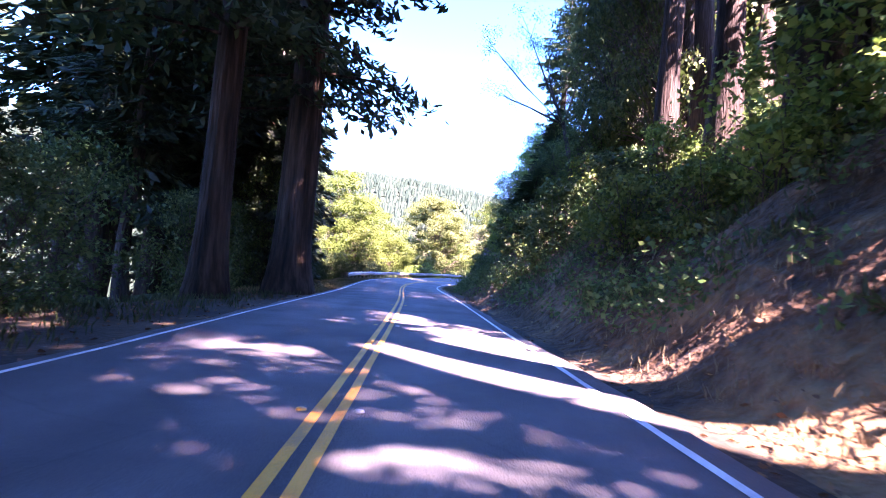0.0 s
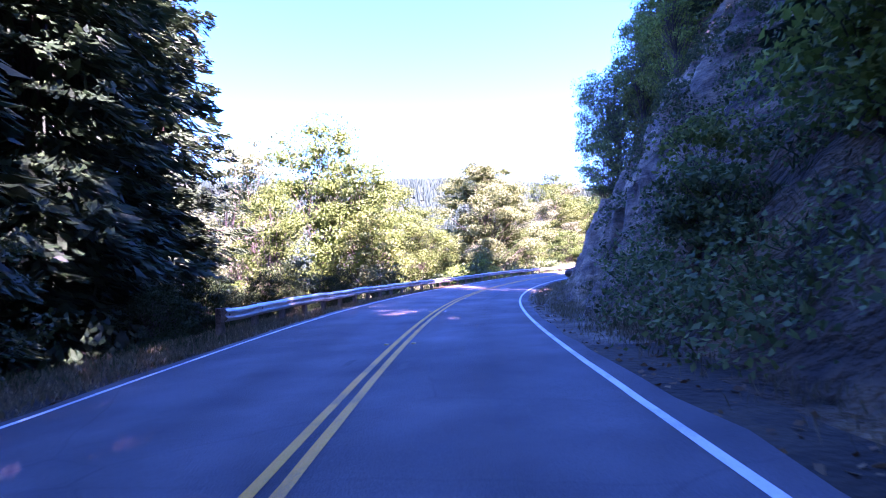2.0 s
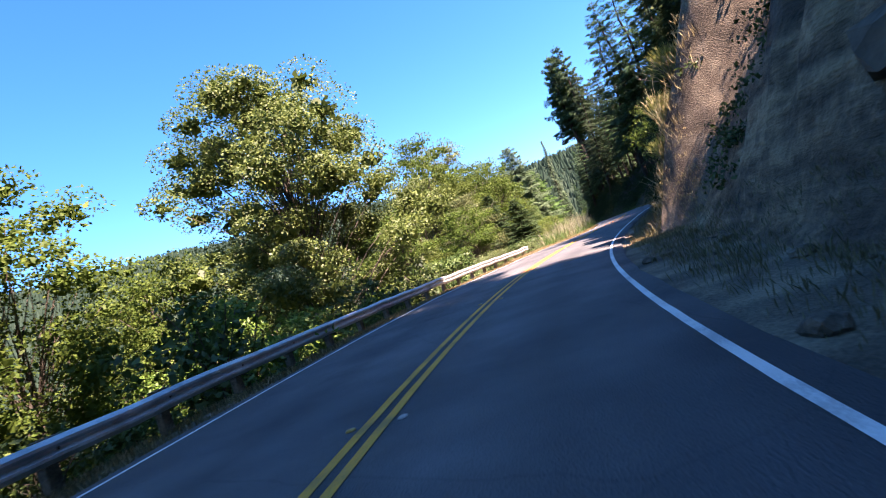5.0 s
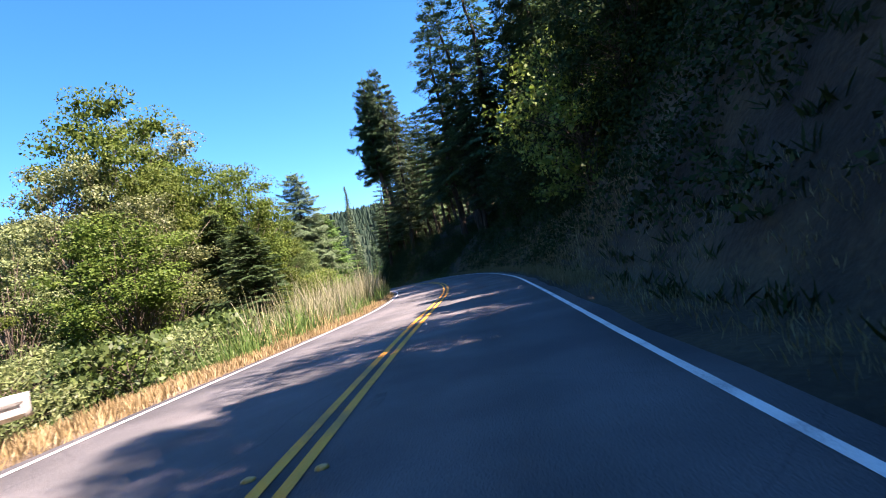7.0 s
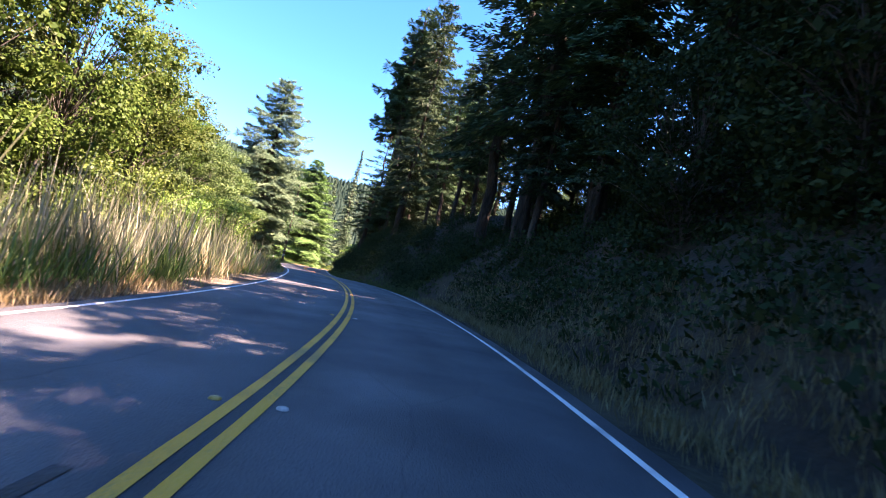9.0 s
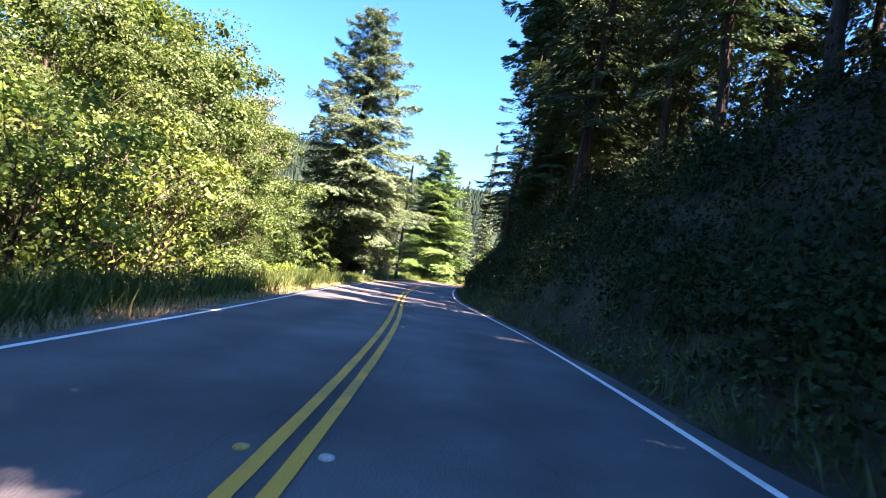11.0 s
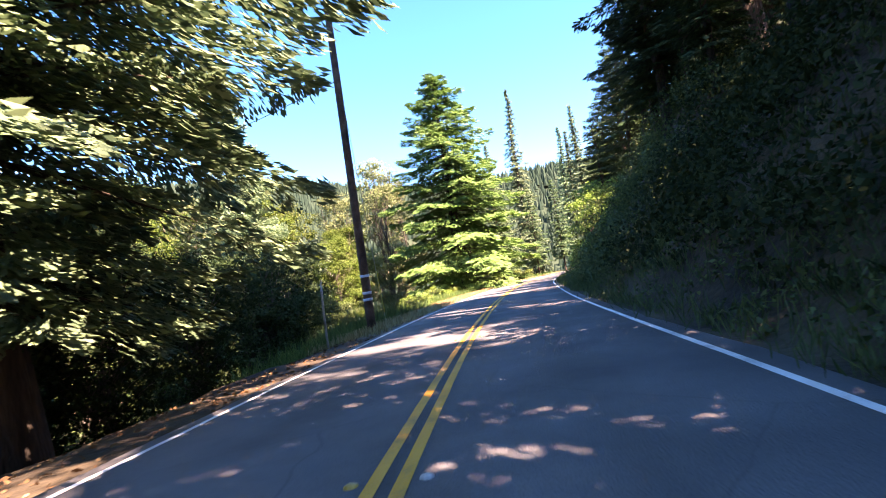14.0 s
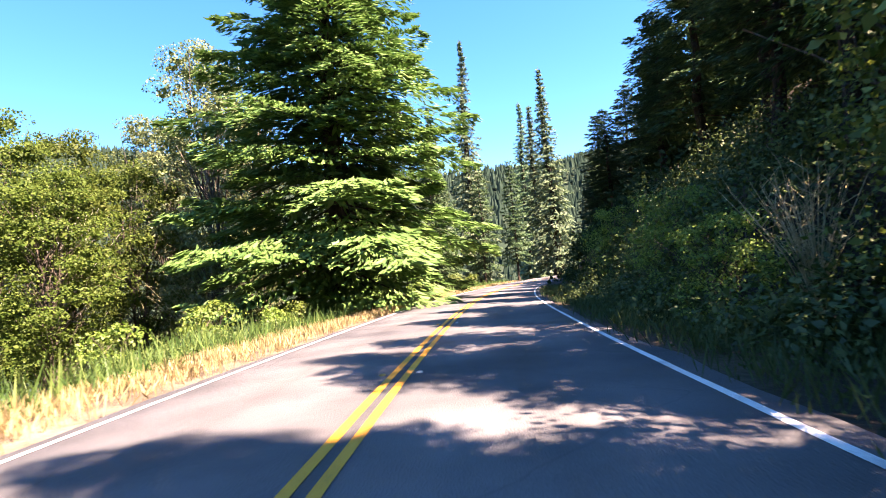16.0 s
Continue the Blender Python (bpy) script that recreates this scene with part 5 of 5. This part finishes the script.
def clumps(s0, s1, a, b, count, each):
    """Uneven clumps of places on the valley side, a to b metres beyond the edge line."""
    out = []
    for _ in range(count):
        s, v = rnd.uniform(s0, s1), rnd.uniform(a, b)
        for _ in range(each):
            q = s + rnd.gauss(0, 0.45)
            out.append(spot(q, -wl(q) + min(v + rnd.gauss(0, 0.35), -0.7)))
    return out


def hi(n, a, b):
    return np.array([rnd.uniform(a, b) ** rnd.choice((0.6, 1.0, 1.25)) for _ in range(n)])


blades("dry_grass", "short dry straw-coloured grass along the guardrail", L_DRY, verge(16, 95, -1, 0.5, 2.6, 2600), 0.16, 0.014, 6, 31)
blades("verge_grass", "dull dry grass between the guardrail and the edge line", L_DULLED, verge(24, 92, -1, 0.35, 2.4, 4200), 0.13, 0.014, 7, 29, 0.15)
blades("verge_grass", "olive dry grass on the wide verge", L_DULLED, verge(8, 34, -1, 0.5, 4.4, 2600), 0.22, 0.015, 7, 30, 0.16)
blades("green_verge_grass", "short green grass and ferns under the redwoods", L_FERN, verge(-40, 28, -1, 1.0, 7, 1500), 0.28, 0.03, 6, 32, 0.2)
blades("straw_grass", "pale straw grass on the sunny verge", L_DRY, verge(88, 128, -1, 0.45, 2.2, 2600), 0.28, 0.016, 7, 33)
blades("reed_grass", "tall pale reed grass with dry seed heads", L_REED, clumps(104, 142, -1.6, -4.6, 130, 9), hi(1170, 1.1, 2.5), 0.02, 9, 34, 0.16, tilt=0.2)
blades("reed_grass", "tall green grass among the dry reeds", L_GREEN, clumps(100, 146, -1.0, -4.0, 150, 9), hi(1350, 0.5, 1.5), 0.022, 9, 35, 0.16, tilt=0.3)
blades("reed_grass", "yellowing grass among the dry reeds", L_DRY, clumps(102, 144, -1.0, -3.2, 30, 9), hi(270, 0.5, 1.3), 0.018, 9, 45, 0.16, tilt=0.3)
blades("green_grass", "lush bright green grass on the verge", L_GREEN, verge(146, 187, -1, 0.8, 4.2, 2400), hi(2400, 0.3, 0.9), 0.022, 8, 36, 0.2, tilt=0.35)
blades("straw_grass", "dry straw at the pavement edge", L_DRY, verge(146, 192, -1, 0.35, 1.3, 1100), 0.2, 0.016, 7, 37)
blades("straw_grass", "dry golden grass on the sunny verge", L_DRY, verge(206, 300, -1, 0.6, 3.2, 3200), 0.34, 0.02, 8, 38, 0.16)
blades("green_grass", "tall green grass round the stay wire", L_GREEN, verge(211, 221, -1, 2.2, 5.5, 420), hi(420, 0.7, 1.4), 0.022, 9, 47, 0.2, tilt=0.3)
blades("green_grass", "green weeds behind the golden grass", L_GREEN, verge(206, 300, -1, 2.2, 7, 2600), hi(2600, 0.4, 1.1), 0.024, 8, 39, 0.22, tilt=0.35)
# slope tufts: the duller blade colour carries some of the shade
blades("dry_slope_grass", "thin dry grass on the shaded slope", L_DULLED, verge(24, 135, 1, 0.7, 2.6, 3400), 0.2, 0.012, 8, 40, 0.14)
blades("dry_slope_grass", "thin dry grass and roots on the earth bank", L_DULLED, verge(-30, 28, 1, 0.9, 4.5, 1900), 0.22, 0.012, 8, 46, 0.14)
blades("dry_slope_grass", "tall dry grass along the foot of the shaded slope", L_DULLED, verge(100, 142, 1, 0.6, 3.4, 2600), 0.34, 0.013, 8, 49, 0.16)
blades("hedge_grass", "dark green grass along the foot of the hedge", L_FERN, verge(144, 262, 1, 0.45, 4.2, 5200), 0.42, 0.016, 9, 50, 0.18, tilt=0.4)
blades("spur_grass", "golden dry grass on the sunlit spur", L_DRY, verge(72.5, 78, 1, 0.7, 3.0, 1100), 0.14, 0.012, 8, 41, 0.12)
blades("spur_grass", "tall dry grass tufts on the sunlit spur", L_DRY, verge(74, 76.5, 1, 1.2, 4.2, 160), 0.4, 0.014, 9, 48, 0.12, tilt=0.4)
blades("ferns", "fern fronds on the earth bank", L_FERN, verge(-40, 26, 1, 2.0, 6, 900), 0.38, 0.035, 12, 42, 0.1, "fern", 0.7)
# these fronds share the leaf colour darkened for shade
blades("ferns", "fern fronds along the shaded slope", L_SHADE_TONED, verge(90, 235, 1, 1.2, 6, 1700), 0.38, 0.035, 12, 43, 0.1, "fern", 0.7)


def litter(name, label, spots, size, seed, mat):
    rng = np.random.default_rng(seed)
    c = np.array([tuple(q) for q in spots])
    c[:, 2] += 0.015
    v = rng.normal(0, 1, c.shape)
    v[:, 2] *= 0.12
    ln = rng.uniform(0.6, 1.4, len(c)) * size
    tagged(new(name, leaf_mesh(name, c, v, ln, ln * 0.6, mat, rng, 0.1)), label, "leaf litter", kind="stuff")


litter("fallen_leaves", "brown fallen leaves on the shoulder", verge(-40, 60, 1, 0.3, 1.6, 1500), 0.09, 51, L_LITTER)
litter("fallen_leaves", "brown needles and leaves under the trees", verge(-40, 30, -1, 0.4, 5, 2500), 0.1, 52, L_LITTER)
litter("fallen_leaves", "brown leaves below the trees", verge(175, 215, -1, 0.3, 2.5, 1500), 0.09, 53, L_LITTER)


brush("verge_weeds", "low lush green weeds on the verge", L_BIGLEAF, [(spot(s, -wl(s) - v, 0.1), h, h * 1.3) for s, v, h in
      ((rnd.uniform(146, 191), rnd.uniform(1.3, 4.6), rnd.uniform(0.35, 0.8)) for _ in range(250))], 0.09, 190, 55)
brush("verge_weeds", "low green weeds behind the golden grass", L_BIGLEAF, [(spot(s, -wl(s) - v, 0.1), h, h * 1.3) for s, v, h in
      ((rnd.uniform(212, 262), rnd.uniform(3.0, 7.0), rnd.uniform(0.3, 0.8)) for _ in range(170))], 0.1, 150, 56)


brush("verge_weeds", "leafy green weeds round the marker post", L_BIGLEAF, [(spot(s, -wl(s) - v, 0.1), h, h) for s, v, h in
      ((rnd.uniform(183, 190), rnd.uniform(0.75, 2.6), rnd.uniform(0.45, 0.8)) for _ in range(44))], 0.1, 260, 57)


# ---- loose stones ----
def stone(size, seed):
    bm = bmesh.new()
    bmesh.ops.create_icosphere(bm, subdivisions=2, radius=size)
    for v in bm.verts:
        v.co *= 1 + 0.45 * noise.noise(v.co * (1.6 / size) + Vector((seed, 0, 0)))
        v.co.z *= 0.65
    me = bpy.data.meshes.new("stone")
    bm.to_mesh(me)
    bm.free()
    me.materials.append(M_STONE)
    return me


stones = [stone(0.1, i * 3.7) for i in range(4)]
for i in range(46):
    s = rnd.uniform(28, 70)
    u = wr(s) + rnd.uniform(0.5, 2.3)
    ob = new("rock", stones[i % 4])
    k = rnd.choice((0.4, 0.6, 0.7, 1.0, 1.5))
    ob.matrix_basis = Matrix.Translation(spot(s, u) + Vector((0, 0, 0.02 * k))) @ Matrix.Rotation(rnd.uniform(0, 6), 4, "Z") @ Matrix.Scale(k, 4)
    tagged(ob, "small fallen rock on the gravel shoulder", "rock", "fallen rocks")
for s, u, k in ((7.0, 4.1, 2.2), (9.5, 4.6, 3), (12.5, 4.8, 2.5), (4.0, 4.4, 2.2), (16, 5.0, 3), (58, 5.6, 6), (47, 5.4, 5), (63, 6.0, 7)):
    ob = new("boulder", stones[int(s) % 4])
    ob.matrix_basis = Matrix.Translation(spot(s, u) - Vector((0, 0, 0.08))) @ Matrix.Rotation(s, 4, "Z") @ Matrix.Scale(k, 4)
    tagged(ob, "brown boulder bedded in the cut slope", "rock", "bank boulders")


# ---- guardrail ----
def guardrail():
    first, last = 28.0, 93.5
    rail = thing("guardrail", spot(first, -wl(first) - 1.35), "galvanised steel guardrail on timber posts along the curve", "guardrail")
    inv = Matrix.Translation(-rail.location)
    outline = [(0.0, 0.155), (0.03, 0.14), (0.075, 0.095), (0.075, 0.06), (0.012, 0.02), (0.012, -0.02), (0.075, -0.06), (0.075, -0.095), (0.03, -0.14), (0.0, -0.155)]

    def u_at(s):
        return -wl(s) - 1.35

    def z_at(s):
        return height(s, u_at(s)) + 0.56

    n = 17
    panel = (last - first) / n
    for i in range(n):
        a = first + i * panel
        verts, faces = [], []
        steps = 4
        for k in range(steps + 1):
            s = a + (panel + (0.12 if i < n - 1 else 0)) * k / steps
            lift = 0.003 if i % 2 else 0.0
            for d, h in outline:
                verts.append(inv @ lay(s, u_at(s) + d + lift, z_at(s) + h))
        m = len(outline)
        for k in range(steps):
            for j in range(m - 1):
                faces.append((k * m + j, (k + 1) * m + j, (k + 1) * m + j + 1, k * m + j + 1))
        ob = part("beam", mesh_of("beam", verts, faces, M_STEEL, False), rail)
        mod = ob.modifiers.new("thick", "SOLIDIFY")
        mod.thickness, mod.offset = 0.006, 0
    bm = bmesh.new()
    bmesh.ops.create_cube(bm, size=1)
    bmesh.ops.scale(bm, vec=(0.15, 0.2, 1.15), verts=bm.verts)
    bmesh.ops.bevel(bm, geom=bm.edges[:], offset=0.012, segments=1, affect="EDGES")
    post = bpy.data.meshes.new("post")
    bm.to_mesh(post)
    bm.free()
    post.materials.append(M_POST)
    bm = bmesh.new()
    bmesh.ops.create_cube(bm, size=1)
    bmesh.ops.scale(bm, vec=(0.14, 0.2, 0.36), verts=bm.verts)
    bmesh.ops.bevel(bm, geom=bm.edges[:], offset=0.01, segments=1, affect="EDGES")
    block = bpy.data.meshes.new("blockout")
    bm.to_mesh(block)
    bm.free()
    block.materials.append(M_POST)
    v, f = tube([(0, 0, 0), (0.014, 0, 0), (0.02, 0, 0)], [0.022, 0.02, 0.01], 8)
    bolt = mesh_of("bolt", v, f, M_POLE, True)
    for i in range(int((last - first) / 1.905) + 1):
        s = first + 0.2 + i * 1.905
        if s > last - 0.3:
            break
        ob = part("post", post, rail)
        th = float(np.interp(s, S, TH))
        ob.matrix_basis = inv @ Matrix.Translation(lay(s, u_at(s) - 0.23, z_at(s) - 0.4)) @ Matrix.Rotation(th, 4, "Z")
        spacer = part("blockout", block, ob)
        spacer.matrix_basis = Matrix.Translation((0.145, 0, 0.4))
        pin = part("bolt", bolt, ob, "rusty bolt head through the beam")
        pin.matrix_basis = Matrix.Translation((0.245, 0, 0.4))
    # rounded end wing
    verts, faces = [], []
    for k in range(7):
        w = math.pi * k / 6
        for h in (-0.15, -0.05, 0.05, 0.15):
            verts.append(inv @ lay(last + 0.22 * math.sin(w), u_at(last) - 0.08 + 0.14 * math.cos(w), z_at(last) + h))
    for k in range(6):
        for q in range(3):
            faces.append((4 * k + q, 4 * k + q + 1, 4 * k + q + 5, 4 * k + q + 4))
    ob = part("end_wing", mesh_of("end_wing", verts, faces, M_STEEL, True), rail)
    mod = ob.modifiers.new("thick", "SOLIDIFY")
    mod.thickness, mod.offset = 0.006, 0


guardrail()


# ---- utility pole with its stay and cable ----
def pole():
    base = on_ground(96.6, 181.2)
    base.z -= 0.3
    ob = thing("utility_pole", base, "brown creosoted timber utility pole in the verge", "pole")
    lean = Vector((0.29, 0.4, 14.5))
    v, f = tube([Vector((0, 0, 0)), lean * 0.33, lean * 0.66, lean], [0.175, 0.16, 0.145, 0.125], 14)
    part("shaft", mesh_of("shaft", v, f, M_POLE, True), ob)
    for z in (1.5, 1.75, 2.4):
        c = lean * (z / 14.5)
        v, f = tube([c, c + Vector((0, 0, 0.1))], [0.182, 0.182], 14)
        part("band", mesh_of("band", v, f, M_STEEL, True), ob, "thin metal band")
    # stay wire with its yellow guard
    foot = on_ground(98.9, 186.6)
    top = base + lean * 0.8
    stay = thing("stay_wire", foot, "steel stay wire with a yellow plastic guard", "wire")
    way = (top - foot).normalized()
    v, f = tube([Vector((0, 0, -0.2)), top - foot], [0.012, 0.012], 5)
    wire = part("wire", mesh_of("wire", v, f, M_STEEL), stay)
    v, f = tube([way * 0.25, way * 2.9], [0.035, 0.035], 8)
    part("guard", mesh_of("guard", v, f, M_GUARD, True), wire, "yellow plastic guard sleeve")
    # overhead cable to the valley side, sagging
    a = base + lean * 0.71
    far = Vector((84.6, 226.0, 22.8))
    pts = [a.lerp(far, t / 12) - Vector((0, 0, 1.6 * math.sin(math.pi * t / 12))) for t in range(13)]
    v, f = tube(pts, [0.018] * 13, 4)
    tagged(new("overhead_cable", mesh_of("overhead_cable", v, f, M_CABLE)), "thin dark overhead cable hung from the pole", "cable")


pole()


def delineator(s, u, label):
    at = spot(s, u, 0.2)
    ob = thing("marker_post", at, label, "marker")
    bm = bmesh.new()
    bmesh.ops.create_cube(bm, size=1)
    bmesh.ops.scale(bm, vec=(0.09, 0.02, 1.05), verts=bm.verts)
    bmesh.ops.translate(bm, vec=(0, 0, 0.525), verts=bm.verts)
    bmesh.ops.bevel(bm, geom=bm.edges[:], offset=0.006, segments=1, affect="EDGES")
    me = bpy.data.meshes.new("blade")
    bm.to_mesh(me)
    bm.free()
    me.materials.append(M_MARKER)
    blade = part("blade", me, ob)
    v, f = tube([(0, -0.018, 0.9), (0, -0.009, 0.9)], [0.035, 0.035], 12)
    part("reflector", mesh_of("reflector", v, f, M_REFLECT_W, True), blade, "small round reflector")
    ob.rotation_euler[2] = float(np.interp(s, S, TH))


delineator(188.2, -4.35, "white flexible marker post in the grass")


# ---- raised pavement markers ----
def dome_mesh(name, mat):
    v, f = tube([(0, 0, 0), (0, 0, 0.012), (0, 0, 0.019)], [0.048, 0.043, 0.025], 12)
    return mesh_of(name, v, f, mat, True)


amber, pale = dome_mesh("marker", M_REFLECT), dome_mesh("marker", M_REFLECT_W)
s, k = -41.0, 0
while s < 300:
    for u, me, lab in ((-0.24, amber, "amber raised pavement marker beside the centre line"), (0.24, pale if k % 3 else amber, "small raised pavement marker beside the centre line")):
        ob = new("pavement_marker", me)
        ob.location = lay(s, u, road_z(s, u) + crown(s, u) + 0.002)
        tagged(ob, lab, "road marker", "pavement markers")
    s += 7.3
    k += 1


# ---- bare stems, snags and dead twigs ----
def twig_bundle(name, label, at, high, count, seed, mat, spread=0.35, category="dead plant"):
    rng = np.random.default_rng(seed)
    wood = []
    for _ in range(count):
        d = rng.normal(0, spread, 2)
        h = high * rng.uniform(0.5, 1.0)
        pts = [Vector((0, 0, -0.1)), Vector((d[0] * 0.4 * h, d[1] * 0.4 * h, h * 0.5)), Vector((d[0] * h, d[1] * h, h))]
        wood.append(tube(pts, [0.012, 0.007, 0.003], 4))
        for q in range(3):
            b = pts[1].lerp(pts[2], rng.random())
            e = b + Vector((rng.normal(0, 0.15), rng.normal(0, 0.15), rng.uniform(0.05, 0.3))) * high * 0.6
            wood.append(tube([b, e], [0.007, 0.002], 3))
    ob = new(name, mesh_of(name, *joined(wood), mat, True))
    ob.location = at
    return tagged(ob, label, category)


def stake(x, y, high, label):
    """A thin leaning wooden stake."""
    v, f = tube([(0, 0, -0.3), (0.02, 0.01, high * 0.5), (0.07, 0.03, high)], [0.035, 0.034, 0.03], 6)
    ob = new("stake", mesh_of("stake", v, f, M_BIRCH, True))
    ob.location = on_ground(x, y)
    tagged(ob, label, "stake")


stake(94.2, 177.8, 2.1, "thin pale wooden stake in the shaded brush")


twig_bundle("dead_snag", "pale dead stalk leaning on the shaded slope", spot(101.5, 4.2), 1.9, 2, 61, M_STALK, 0.1)
twig_bundle("dry_weed", "dry brown seed stalks on the sunlit spur", spot(74.6, 5.4), 1.6, 16, 62, M_STALK)
twig_bundle("dry_weed", "dry brown seed stalks on the sunlit spur", spot(75.6, 5.0), 1.1, 14, 67, M_STALK, 0.5)
twig_bundle("dry_weed", "dry brown seed stalks on the sunlit spur", spot(75.2, 6.2), 1.2, 14, 68, M_POST, 0.5)
twig_bundle("dry_weed", "dry brown seed stalks on the sunlit spur", spot(77.5, 5.6), 1.2, 12, 63, M_POST)
twig_bundle("bare_shrub", "pale bare-branched shrub beside the edge line", spot(230.8, 6.1), 2.4, 60, 64, M_STALK, 0.24)
twig_bundle("bare_shrub", "pale bare-branched shrub on the slope", spot(224, 5.4), 1.4, 16, 65, M_TRUNK, 0.4)
twig_bundle("dead_branches", "tangle of bare grey branches beside the conifer", on_ground(112.5, 222), 6.5, 34, 66, M_STALK, 0.35)

# ---- far woods on the hills ----
def far_woods():
    rng = np.random.default_rng(77)
    cs, hs = [], []
    while len(cs) < 24000:
        r, a = math.sqrt(rng.uniform(150 ** 2, 720 ** 2)), math.radians(rng.uniform(-75, 75))
        x, y = 60 + r * math.sin(a), 110 + r * math.cos(a)
        i = int(np.argmin((CX - x) ** 2 + (CY - y) ** 2))
        if (CX[i] - x) ** 2 + (CY[i] - y) ** 2 < 70 ** 2:
            continue
        cs.append((x, y, hill_height(x, y) - 1))
        hs.append(rng.uniform(6, 11))
    verts, faces = [], []
    for (x, y, z), h in zip(cs, hs):
        w = h * rng.uniform(0.2, 0.32)
        t = rng.uniform(0, 1)
        for z0, z1, k in ((0.05, 1.0, 1.0),):
            o = len(verts)
            for q in range(5):
                b = t + 2 * math.pi * q / 5
                g = rng.uniform(0.75, 1.25)
                verts.append((x + math.cos(b) * w * k * g, y + math.sin(b) * w * k * g, z + h * z0))
            verts.append((x, y, z + h * z1))
            for q in range(5):
                faces.append((o + q, o + (q + 1) % 5, o + 5))
    tagged(new("far_woods", mesh_of("far_woods", verts, faces, L_FAR)), "conifer forest on the distant hills, haze in its colour", "forest", kind="stuff")


far_woods()
